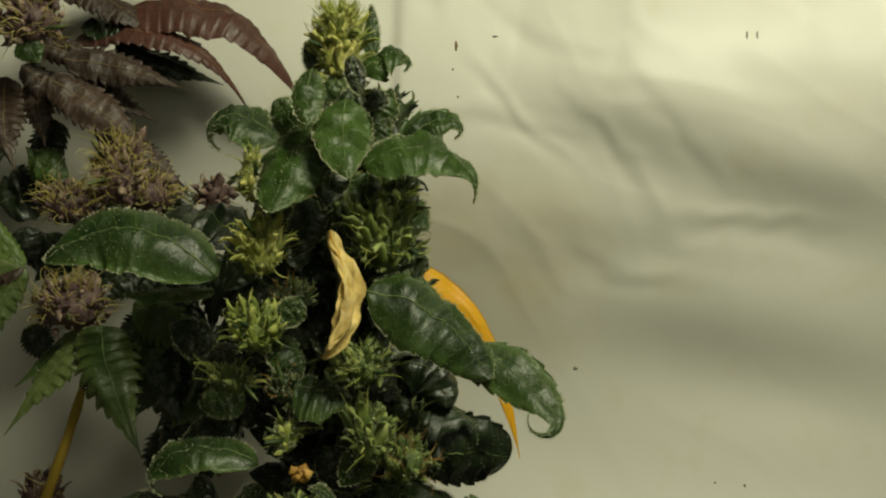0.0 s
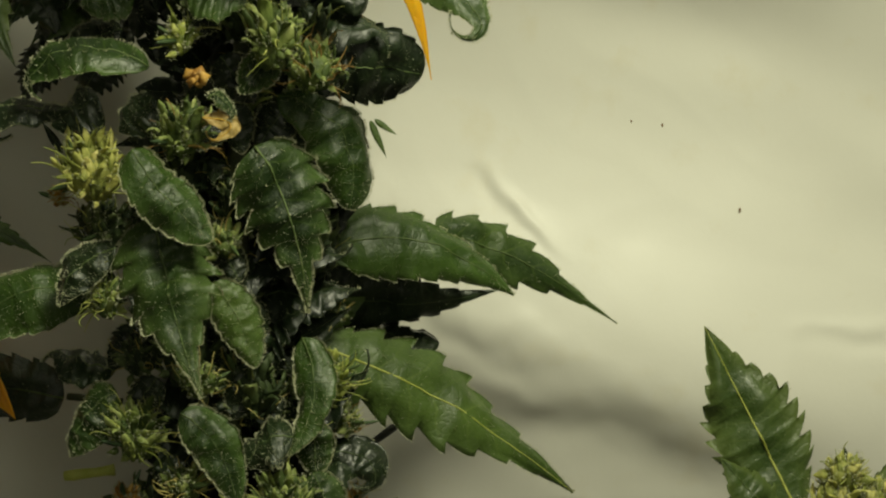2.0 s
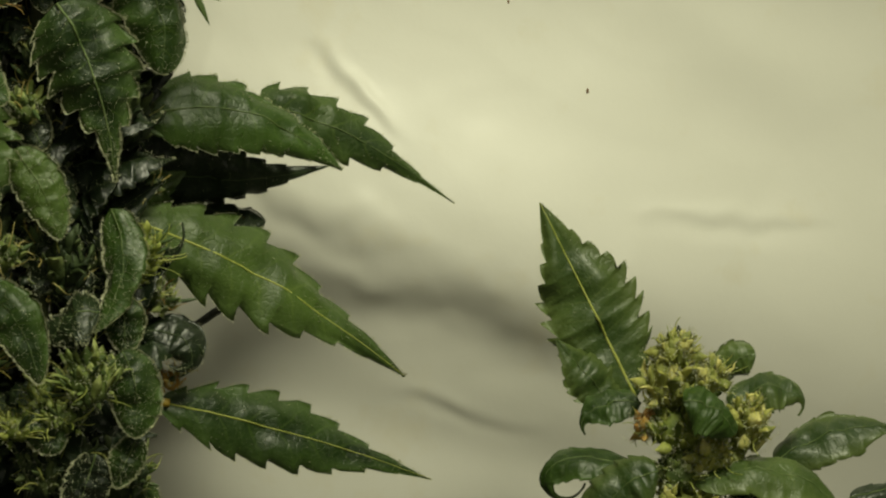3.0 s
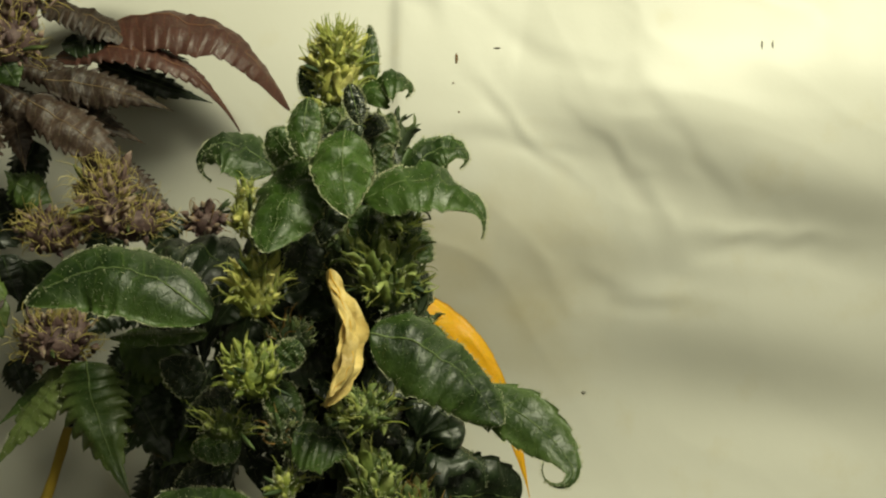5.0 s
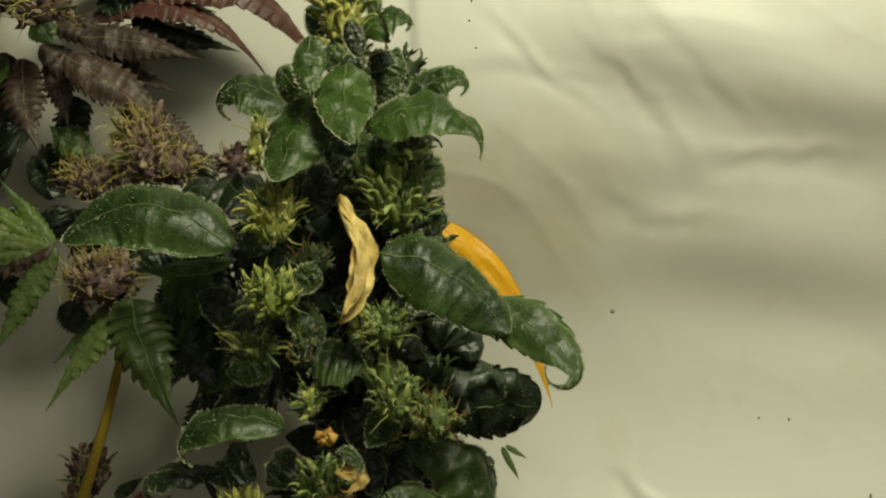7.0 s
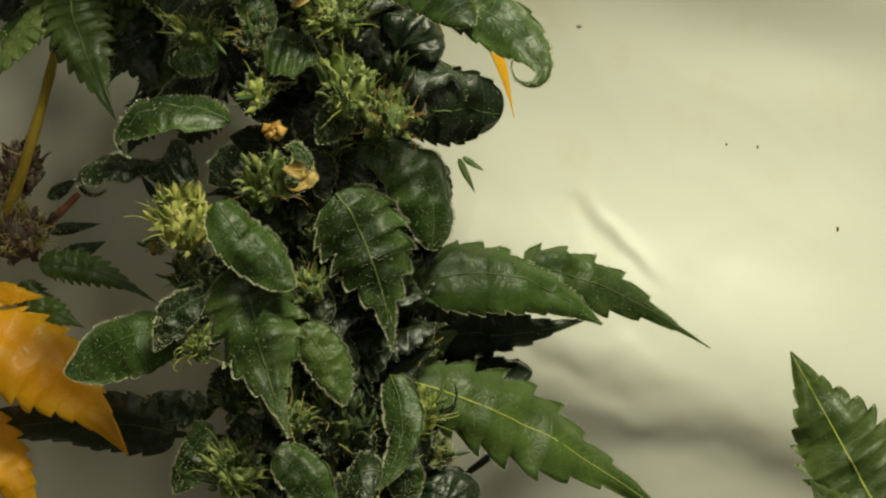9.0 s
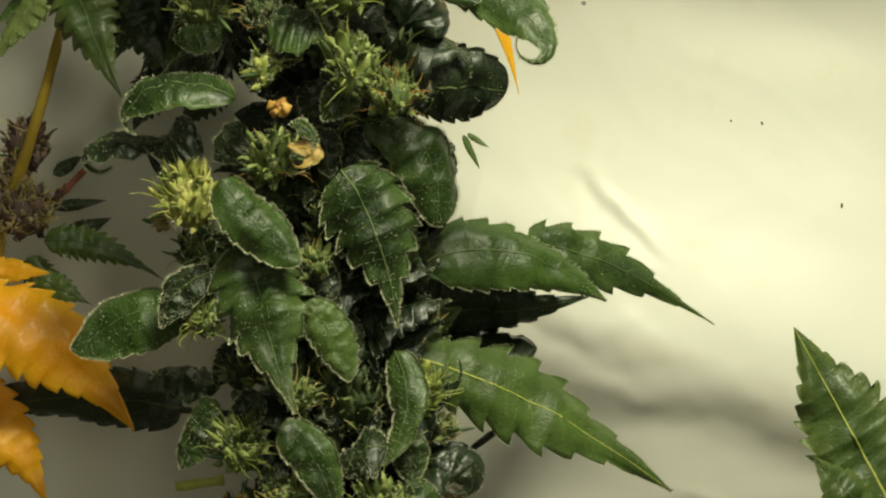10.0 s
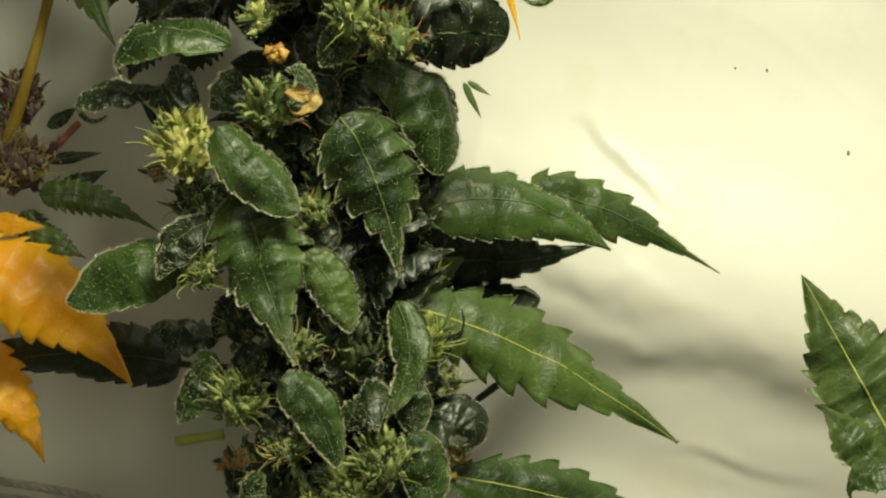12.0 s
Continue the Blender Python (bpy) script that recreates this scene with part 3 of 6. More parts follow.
def back_sheet():
    xs, zs = GRID_X, GRID_Z
    gx, gz = np.meshgrid(xs, zs)
    y = np.zeros_like(gx)
    # creases wander, so they are laid on a bent copy of the plane
    bx, bz = gx.copy(), gz.copy()
    for i in range(gx.shape[0]):
        for j in range(gx.shape[1]):
            p = (gx[i, j], gz[i, j])
            bx[i, j] += 0.006 * noise.noise((p[0] * 45, p[1] * 45, 11.0)) + 0.0015 * noise.noise((p[0] * 170, p[1] * 170, 3.0))
            bz[i, j] += 0.006 * noise.noise((p[0] * 45, p[1] * 45, 17.0)) + 0.0015 * noise.noise((p[0] * 170, p[1] * 170, 9.0))
    y += fold_line(gx, gz, 0.0291, 0.3303, 0.0925, 0.3105, 0.0065, 0.001275)
    y += fold_line(gx, gz, 0.0343, 0.3251, 0.1212, 0.3159, 0.018, 0.0017)
    y += fold_line(gx, gz, 0.0091, 0.3017, 0.0542, 0.3062, 0.006, 0.000425)
    y += fold_line(gx, gz, 0.0176, 0.2923, 0.0902, 0.2815, 0.008, 0.00051)
    y += fold_line(bx, bz, 0.0287, 0.2253, 0.0529, 0.2148, 0.0025, 0.0005)
    y += fold_line(bx, bz, 0.0373, 0.2109, 0.0819, 0.2004, 0.0042, 0.00068)
    y += fold_line(gx, gz, 0.0233, 0.2151, 0.0943, 0.1960, 0.012, 0.0018)
    y += fold_line(gx, gz, 0.0385, 0.1900, 0.0906, 0.1774, 0.006, 0.000765)
    y += fold_line(bx, bz, 0.0406, 0.2424, 0.0433, 0.2399, 0.0012, 0.00055)
    y += fold_line(gx, gz, 0.0456, 0.2919, 0.1043, 0.2793, 0.008, 0.00068)
    y += fold_line(gx, gz, 0.0999, 0.2511, 0.1283, 0.2331, 0.008, 0.000595)
    y += fold_line(bx, bz, 0.1023, 0.2216, 0.1175, 0.2210, 0.0016, 0.00022)
    y += fold_line(bx, bz, 0.0588, 0.1860, 0.0658, 0.1863, 0.0016, 0.00033)
    y += fold_line(bx, bz, -0.0041, 0.3636, 0.0024, 0.3560, 0.002, 0.00066)
    y += fold_line(bx, bz, 0.0364, 0.3613, 0.0438, 0.3399, 0.003, 0.00022)
    y += fold_line(bx, bz, 0.0184, 0.3495, 0.0543, 0.3335, 0.004, 0.000255)
    y += fold_line(bx, bz, 0.0180, 0.3335, 0.0280, 0.3229, 0.0014, 0.000187)
    y += fold_line(bx, bz, 0.0406, 0.3230, 0.0521, 0.3083, 0.0016, 0.00022)
    y += fold_line(bx, bz, 0.0207, 0.3113, 0.0281, 0.3029, 0.0014, 0.000165)
    y += fold_line(bx, bz, 0.0312, 0.3076, 0.0542, 0.2978, 0.0018, 0.000165)
    y += fold_line(bx, bz, 0.0490, 0.3304, 0.0594, 0.3198, 0.0014, 0.000187)
    y += fold_line(bx, bz, 0.0542, 0.3083, 0.0801, 0.3068, 0.002, 0.000275)
    y += fold_line(bx, bz, 0.0364, 0.3591, 0.0396, 0.3527, 0.0012, 0.000165)
    y += fold_line(bx, bz, -0.0105, 0.3636, 0.0013, 0.3571, 0.0014, 0.00022)
    y += fold_line(bx, bz, 0.0375, 0.3298, 0.0401, 0.3245, 0.0012, 0.000187)
    y += fold_line(bx, bz, 0.0237, 0.3453, 0.0469, 0.3335, 0.0016, 0.000165)
    y += fold_line(bx, bz, 0.0068, 0.3293, 0.0280, 0.3261, 0.0016, 0.000165)
    y += fold_line(bx, bz, 0.0596, 0.3548, 0.0752, 0.3484, 0.0016, 0.000165)
    y += fold_line(gx, gz, -0.60, 0.312, 0.60, 0.282, 0.036, 0.0098)
    y += fold_line(gx, gz, 0.00, 0.212, 0.30, 0.145, 0.022, 0.0034)
    # the lapped edge of a second width of sheet
    y += 0.0009 * (0.5 + 0.5 * np.tanh((gx - 0.0012) / 0.0007)) * np.clip((gz - 0.30) / 0.03, 0, 1)
    for i in range(gx.shape[0]):
        for j in range(gx.shape[1]):
            p = (gx[i, j], gz[i, j])
            y[i, j] += 0.0007 * noise.noise((p[0] * 9, p[1] * 22, 0.3)) + 0.0004 * noise.noise((p[0] * 34 + p[1] * 20, p[1] * 60, 4.1))
            # shallow dents and crumple ridges that run down to the right
            wx = p[0] + 0.012 * noise.noise((p[0] * 30, p[1] * 30, 1.9))
            wz = p[1] + 0.012 * noise.noise((p[0] * 30, p[1] * 30, 6.3))
            c = noise.noise((wx * 20 + 3, wz * 38 + wx * 20, 7.7))
            c2 = noise.noise((wx * 46 + 9, wz * 70 + wx * 40, 2.7))
            rough = 0.16 + 0.36 * soft_step(p[1], 0.275, 0.315)
            y[i, j] += rough * 0.00030 * max(0.0, 1 - abs(c) / 0.22) ** 1.5 + rough * 0.00014 * max(0.0, 1 - abs(c2) / 0.25) ** 1.5
            y[i, j] += rough * 0.00034 * noise.noise((wx * 62, wz * 84, 5.5))
    SHEET_Y["y"] = 0.05 - y
    rows, cols = gx.shape
    verts = [(gx[i, j], 0.05 - y[i, j], gz[i, j]) for i in range(rows) for j in range(cols)]
    n = len(verts)
    verts += [(gx[i, j], 0.062, gz[i, j]) for i in (0, rows - 1) for j in (0, cols - 1)]
    faces = [(i * cols + j, i * cols + j + 1, i * cols + cols + j + 1, i * cols + cols + j) for i in range(rows - 1) for j in range(cols - 1)]
    faces.append((n, n + 2, n + 3, n + 1))
    faces.append(tuple(range(cols)) + (n + 1, n))
    faces.append(tuple((rows - 1) * cols + j for j in range(cols - 1, -1, -1)) + (n + 2, n + 3))
    faces.append(tuple(i * cols for i in range(rows - 1, -1, -1)) + (n, n + 2))
    faces.append(tuple(i * cols + cols - 1 for i in range(rows)) + (n + 3, n + 1))
    ob = new("wall_north", mesh_of("wall_north", verts, faces, [SHEET]))
    return tagged(ob, "creased off-white plastic sheet hung as a wall", "wall", kind="structure")


def slab(name, lo, hi, mat, label, category):
    x0, y0, z0 = lo
    x1, y1, z1 = hi
    v = [(x, y, z) for x in (x0, x1) for y in (y0, y1) for z in (z0, z1)]
    f = [(0, 1, 3, 2), (4, 6, 7, 5), (0, 4, 5, 1), (2, 3, 7, 6), (0, 2, 6, 4), (1, 5, 7, 3)]
    return tagged(new(name, mesh_of(name, v, f, [mat], smooth=False)), label, category, kind="structure")


back_sheet()
slab("floor", (-0.47, -0.80, -0.02), (0.47, 0.08, 0.0), FLOOR, "dark cloth floor under the plants", "floor")
slab("wall_west", (-0.47, -0.80, 0.0), (-0.453, 0.08, 0.8), TENT, "plain grey cloth side wall", "wall")
slab("wall_east", (0.453, -0.80, 0.0), (0.47, 0.08, 0.8), TENT, "plain grey cloth side wall", "wall")
slab("wall_south", (-0.453, -0.80, 0.0), (0.453, -0.783, 0.8), TENT, "plain grey cloth front wall", "wall")
slab("ceiling", (-0.47, -0.80, 0.8), (0.47, 0.08, 0.815), TENT, "plain grey cloth ceiling", "ceiling")


def pebble(name, centre, sx, sz, mat, label, category, seed):
    """A small flake or seed stuck to the sheet."""
    rng = random.Random(seed)
    verts, faces = [], []
    for i in range(5):
        th = math.pi * (i + 0.5) / 5
        for k in range(8):
            a = 2 * math.pi * k / 8
            j = 1 + 0.22 * rng.uniform(-1, 1)
            verts.append(np.array(centre) + j * np.array((sx * math.sin(th) * math.cos(a), 0.35 * sx * math.sin(th) * math.sin(a), sz * math.cos(th))))
    for i in range(4):
        for k in range(8):
            faces.append((i * 8 + k, i * 8 + (k + 1) % 8, i * 8 + 8 + (k + 1) % 8, i * 8 + 8 + k))
    faces += [tuple(range(8))[::-1], tuple(range(32, 40))]
    return tagged(new(name, mesh_of(name, verts, faces, [mat])), label, category)


def plant(name, label):
    return tagged(new(name), label, "plant")


# ---- the green plant in the middle ----
main_plant = plant("green_hemp_plant", "dark green flowering hemp plant with clawed frosty leaves")
stalk(main_plant, "stem", (-0.0025, -0.005, 0.0), (-0.0017, -0.014, 0.3319), 0.0026, 0.0012, STEM, (-0.0001, 0, 0), n=26, seed=5)
leaf(main_plant, (0.0004, -0.0360, 0.3208), (0.0018, -0.0430, 0.3082), 0.0078, GREEN, RIB, mid=(0.0004, -0.0395, 0.3149), face=(0.0, -0.95, 0.3), fold=0.3, a=0.5, b=0.75, frost=320, bite=0.1)
leaf(main_plant, (-0.0042, -0.0300, 0.3177), (-0.0101, -0.0400, 0.3034), 0.0090, GREEN, RIB, mid=(-0.0078, -0.0350, 0.3120), face=(-0.25, -0.9, 0.4), a=0.55, b=0.6, fold=0.3, frost=300, bite=0.1)
leaf(main_plant, (-0.0071, -0.0280, 0.3164), (-0.0115, -0.0280, 0.3216), 0.0060, GREEN, RIB, face=(-0.5, -0.8, 0.35), a=0.5, b=0.5, frost=200, bite=0.08)
leaf(main_plant, (-0.0117, -0.0180, 0.3163), (-0.0231, -0.0180, 0.3187), 0.0062, GREEN, RIB, mid=(-0.0183, -0.0180, 0.3204), face=(0.0, -0.55, 0.85), curl=-110, reach=0.35, a=0.45, b=0.6, frost=150, bite=0.07, teeth=8)
leaf(main_plant, (-0.0048, -0.0350, 0.3254), (-0.0042, -0.0400, 0.3164), 0.0042, GREEN, RIB, mid=(-0.0052, -0.0375, 0.3211), face=(0.0, -0.95, 0.3), a=0.5, b=0.5, frost=150, bite=0.07, teeth=8)
leaf(main_plant, (0.0023, -0.0180, 0.3291), (0.0021, -0.0180, 0.3382), 0.0026, GREEN, RIB, a=0.5, b=0.6, frost=150, bite=0.07, teeth=8)
leaf(main_plant, (0.0016, -0.0249, 0.3261), (0.0085, -0.0249, 0.3285), 0.0044, GREEN, RIB, mid=(0.0049, -0.0249, 0.3288), face=(0.0, -0.55, 0.85), curl=130, reach=0.3, a=0.4, b=0.5, frost=150, bite=0.07, teeth=8)
leaf(main_plant, (0.0009, -0.0360, 0.3272), (0.0025, -0.0360, 0.3215), 0.0029, SHADE, RIB, face=(0.0, -0.95, 0.3), a=0.5, b=0.5, frost=150, bite=0.07, teeth=8)
leaf(main_plant, (-0.0058, -0.0220, 0.3265), (-0.0077, -0.0220, 0.3314), 0.0025, GREEN, RIB, face=(0.0, -0.95, 0.3), a=0.5, b=0.6, frost=150, bite=0.07, teeth=8)
leaf(main_plant, (0.0007, -0.0120, 0.3183), (0.0049, -0.0120, 0.3257), 0.0054, GREEN, RIB, mid=(0.0035, -0.0120, 0.3223), face=(0.5, -0.8, 0.35), a=0.5, b=0.5, frost=220, bite=0.15, teeth=8)
leaf(main_plant, (0.0016, -0.0120, 0.3157), (0.0049, -0.0120, 0.3209), 0.0042, OLIVE, RIB, face=(0.5, -0.8, 0.35), a=0.5, b=0.5, frost=150, bite=0.15)
leaf(main_plant, (0.0026, -0.0332, 0.3111), (0.0191, -0.0332, 0.3099), 0.0068, GREEN, RIB, mid=(0.0116, -0.0332, 0.3139), face=(0.0, -0.55, 0.85), curl=65, reach=0.25, a=0.5, b=0.62, frost=260, bite=0.1)
leaf(main_plant, (0.0071, -0.0220, 0.3137), (0.0167, -0.0220, 0.3184), 0.0056, GREEN, RIB, mid=(0.0122, -0.0220, 0.3192), face=(0.2, -0.7, 0.6), curl=120, reach=0.2, a=0.5, b=0.5, frost=150, bite=0.12)
leaf(main_plant, (-0.0062, -0.0200, 0.3070), (-0.0091, -0.0200, 0.2983), 0.0063, SHADE, RIB_DARK, face=(0.0, -0.95, 0.3), a=0.5, b=0.6, frost=60)
leaf(main_plant, (-0.0191, -0.0320, 0.2943), (-0.0456, -0.0320, 0.2964), 0.0104, GREEN, RIB, mid=(-0.0328, -0.0320, 0.3018), face=(0, -0.8, 0.6), fold=0.35, a=0.5, b=0.52, frost=420, bite=0.05, teeth=9)
leaf(main_plant, (-0.0179, -0.0100, 0.3003), (-0.0330, -0.0100, 0.3027), 0.0070, SHADE, RIB, mid=(-0.0260, -0.0100, 0.3056), face=(0.0, -0.55, 0.85), a=0.5, b=0.6, frost=120, bite=0.05)
leaf(main_plant, (-0.0205, -0.0260, 0.2924), (-0.0348, -0.0260, 0.2917), 0.0025, OLIVE, RIB, face=(0.0, -0.55, 0.85), a=0.5, b=0.6, frost=60, bite=0.05)
leaf(main_plant, (0.0032, -0.0300, 0.2925), (0.0221, -0.0300, 0.2795), 0.0106, GREEN, RIB, mid=(0.0136, -0.0300, 0.2888), face=(0.1, -0.8, 0.55), fold=0.4, a=0.5, b=0.5, frost=260, bite=0.08, teeth=9)
leaf(main_plant, (0.0155, -0.0240, 0.2850), (0.0322, -0.0325, 0.2735), 0.0068, OLIVE, RIB, mid=(0.0262, -0.0282, 0.2800), face=(0.15, -0.8, 0.5), curl=225, reach=0.42, a=0.5, b=1.0, frost=200, bite=0.12, teeth=10)
leaf(main_plant, (0.0064, -0.0080, 0.2820), (0.0140, -0.0080, 0.2746), 0.0080, SHADE, RIB_DARK, mid=(0.0123, -0.0080, 0.2802), face=(0.5, -0.8, 0.35), a=0.5, b=0.4, fold=0.5)
leaf(main_plant, (-0.0026, -0.0309, 0.3013), (-0.0026, -0.0345, 0.2822), 0.0034, DEAD, RIB_DRY, mid=(0.0004, -0.0327, 0.2912), face=(0.55, -0.8, 0.1), crumple=0.8, fold=-0.75, a=0.75, b=0.55, bite=0.05, label='withered curled tan leaf')
leaf(main_plant, (-0.0020, -0.0335, 0.2995), (-0.0018, -0.0365, 0.2836), 0.0017, DEAD, RIB_DRY, mid=(0.0016, -0.0350, 0.2912), face=(0.7, -0.7, 0.1), crumple=0.9, fold=0.5, a=0.8, b=0.5, bite=0.05, label='withered curled tan leaf')
leaf(main_plant, (0.0047, 0.0060, 0.2986), (0.0257, 0.0110, 0.2656), 0.0052, YELLOW, RIB_DRY, mid=(0.0180, 0.0085, 0.2872), face=(0.0, -0.95, 0.3), a=0.6, b=1.0, bite=0.05, label='bright yellow leaf', ribbed=False)
leaf(main_plant, (0.0100, 0.0000, 0.2737), (0.0158, 0.0000, 0.2718), 0.0028, YELLOW, RIB_DRY, face=(0.0, -0.95, 0.3), bite=0.05, label='bright yellow leaf', ribbed=False)
leaf(main_plant, (-0.0133, -0.0260, 0.2661), (-0.0298, -0.0260, 0.2642), 0.0053, GREEN, RIB, mid=(-0.0225, -0.0260, 0.2685), face=(0.0, -0.55, 0.85), curl=-110, reach=0.22, a=0.5, b=0.5, frost=220, bite=0.06)
# blade turned from the lamp, darkened by its SHADE colour
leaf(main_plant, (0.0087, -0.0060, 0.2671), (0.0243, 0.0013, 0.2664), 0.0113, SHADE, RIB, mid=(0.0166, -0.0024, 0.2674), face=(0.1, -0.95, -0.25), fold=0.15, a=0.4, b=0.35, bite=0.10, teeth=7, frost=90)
leaf(main_plant, (-0.0251, -0.0200, 0.2598), (-0.0370, -0.0200, 0.2586), 0.0044, SHADE, RIB, mid=(-0.0318, -0.0200, 0.2599), face=(0.0, -0.55, 0.85), curl=-200, reach=0.6, a=0.45, b=0.6, frost=240, bite=0.05)
leaf(main_plant, (-0.0290, -0.0040, 0.2529), (-0.0323, -0.0040, 0.2575), 0.0014, SHADE, RIB_DARK, face=(0.0, -0.95, 0.3))
leaf(main_plant, (-0.0126, -0.0220, 0.2455), (-0.0044, -0.0308, 0.2211), 0.0132, OLIVE, RIB, mid=(-0.0096, -0.0264, 0.2338), face=(-0.1, -0.93, 0.35), fold=0.25, a=0.6, b=1.1, bite=0.2, teeth=8, frost=750)
leaf(main_plant, (-0.0152, -0.0280, 0.2548), (-0.0039, -0.0280, 0.2425), 0.0073, GREEN, RIB, mid=(-0.0102, -0.0280, 0.2483), face=(-0.1, -0.75, 0.6), fold=0.4, a=0.45, b=0.5, bite=0.1, frost=520)
leaf(main_plant, (0.0010, -0.0200, 0.2555), (0.0090, -0.0174, 0.2317), 0.0135, GREEN, RIB, mid=(0.0062, -0.0187, 0.2453), face=(0.1, -0.95, 0.25), fold=0.2, a=0.55, b=1.0, bite=0.2, teeth=8, frost=800)
leaf(main_plant, (-0.0048, -0.0180, 0.2356), (0.0017, -0.0180, 0.2235), 0.0066, OLIVE, RIB, mid=(-0.0007, -0.0180, 0.2302), face=(0.0, -0.95, 0.3), a=0.5, b=0.6, bite=0.12, frost=380)
leaf(main_plant, (-0.0190, -0.0160, 0.2359), (-0.0415, -0.0160, 0.2277), 0.0088, GREEN, RIB, mid=(-0.0306, -0.0160, 0.2335), face=(-0.1, -0.8, 0.55), fold=0.35, a=0.5, b=0.42, bite=0.06, frost=560)
leaf(main_plant, (-0.0177, -0.0240, 0.2408), (-0.0255, -0.0240, 0.2324), 0.0053, SHADE, RIB, mid=(-0.0227, -0.0240, 0.2379), face=(-0.5, -0.8, 0.35), a=0.5, b=0.5, frost=260, bite=0.05)
leaf(main_plant, (0.0033, -0.0140, 0.2626), (0.0143, -0.0120, 0.2463), 0.0085, GREEN, RIB, mid=(0.0129, -0.0130, 0.2580), face=(0.3, -0.8, 0.5), fold=0.45, a=0.5, b=0.4, bite=0.05, frost=520)
leaf(main_plant, (0.0118, 0.0020, 0.2600), (0.0155, 0.0020, 0.2517), 0.0064, SHADE, RIB_DARK, face=(0.5, -0.8, 0.35), a=0.5, b=0.4, frost=30)
leaf(main_plant, (0.0015, -0.0100, 0.2596), (0.0103, -0.0100, 0.2480), 0.0044, FRESH, RIB, face=(0.0, -0.95, 0.3), a=0.5, b=0.6, frost=80)
leaf(main_plant, (0.0110, 0.0000, 0.2399), (0.0399, 0.0100, 0.2321), 0.0098, GREEN, RIB, mid=(0.0256, 0.0050, 0.2403), face=(0, -0.85, 0.5), fold=0.3, a=0.45, b=0.82, bite=0.14, teeth=8, frost=320)
leaf(main_plant, (0.0271, 0.0120, 0.2416), (0.0581, 0.0254, 0.2261), 0.0086, OLIVE, RIB, mid=(0.0402, 0.0187, 0.2371), face=(0.0, -0.9, 0.4), a=0.5, b=1.0, bite=0.32, teeth=7, frost=160, fold=0.25)
# underside seen below the lit leaf, its shade put into the colour
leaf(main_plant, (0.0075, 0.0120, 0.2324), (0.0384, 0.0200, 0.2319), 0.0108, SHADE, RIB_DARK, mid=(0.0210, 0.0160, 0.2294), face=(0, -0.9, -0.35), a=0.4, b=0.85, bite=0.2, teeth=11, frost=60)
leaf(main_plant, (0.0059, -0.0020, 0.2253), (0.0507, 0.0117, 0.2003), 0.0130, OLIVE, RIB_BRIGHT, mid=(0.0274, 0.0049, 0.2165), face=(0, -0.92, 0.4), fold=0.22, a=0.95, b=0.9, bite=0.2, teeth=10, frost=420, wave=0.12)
# blade behind the lit one, shade in its colour
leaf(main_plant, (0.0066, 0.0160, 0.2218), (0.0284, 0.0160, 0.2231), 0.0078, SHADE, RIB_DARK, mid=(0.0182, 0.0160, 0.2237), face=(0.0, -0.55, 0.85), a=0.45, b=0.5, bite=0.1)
leaf(main_plant, (0.0072, 0.0100, 0.2262), (0.0164, 0.0100, 0.2309), 0.0054, OLIVE, RIB_DARK, face=(0.0, -0.95, 0.3), a=0.5, b=0.5, bite=0.15)
leaf(main_plant, (0.0081, -0.0140, 0.2276), (0.0068, -0.0200, 0.2112), 0.0055, GREEN, RIB, mid=(0.0102, -0.0170, 0.2192), face=(-0.3, -0.9, 0.2), a=0.45, b=0.7, frost=420, bite=0.08)
leaf(main_plant, (-0.0185, -0.0160, 0.2191), (-0.0249, -0.0160, 0.2093), 0.0068, GREEN, RIB, mid=(-0.0229, -0.0160, 0.2152), face=(-0.5, -0.8, 0.35), fold=0.4, a=0.5, b=0.5, frost=300, bite=0.06)
# dark underside, shaded through the leaf colour
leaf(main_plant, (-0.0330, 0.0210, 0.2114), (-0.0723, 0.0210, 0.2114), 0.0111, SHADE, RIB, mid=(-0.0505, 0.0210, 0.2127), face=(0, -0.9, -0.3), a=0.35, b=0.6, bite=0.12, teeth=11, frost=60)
leaf(main_plant, (-0.0197, -0.0100, 0.2211), (-0.0284, -0.0100, 0.2236), 0.0054, SHADE, RIB, face=(0.0, -0.55, 0.85), curl=-80, reach=0.3, a=0.5, b=0.5, frost=160)
leaf(main_plant, (-0.0082, -0.0240, 0.2176), (0.0001, -0.0240, 0.2046), 0.0069, GREEN, RIB, mid=(-0.0029, -0.0240, 0.2129), face=(0.0, -0.95, 0.3), a=0.5, b=0.6, frost=380, bite=0.06)
leaf(main_plant, (0.0075, -0.0200, 0.2140), (0.0011, -0.0200, 0.2094), 0.0059, SHADE, RIB, mid=(0.0036, -0.0200, 0.2130), face=(0.0, -0.55, 0.85), a=0.5, b=0.5, frost=260)
leaf(main_plant, (0.0103, -0.0160, 0.2156), (0.0107, -0.0160, 0.2075), 0.0055, GREEN, RIB, face=(0.0, -0.95, 0.3), a=0.5, b=0.6, frost=260, bite=0.05)
leaf(main_plant, (0.0104, -0.0180, 0.2084), (0.0122, -0.0180, 0.1963), 0.0072, GREEN, RIB, mid=(0.0125, -0.0180, 0.2025), face=(0.2, -0.9, 0.3), fold=0.4, a=0.5, b=0.5, frost=420, bite=0.05)
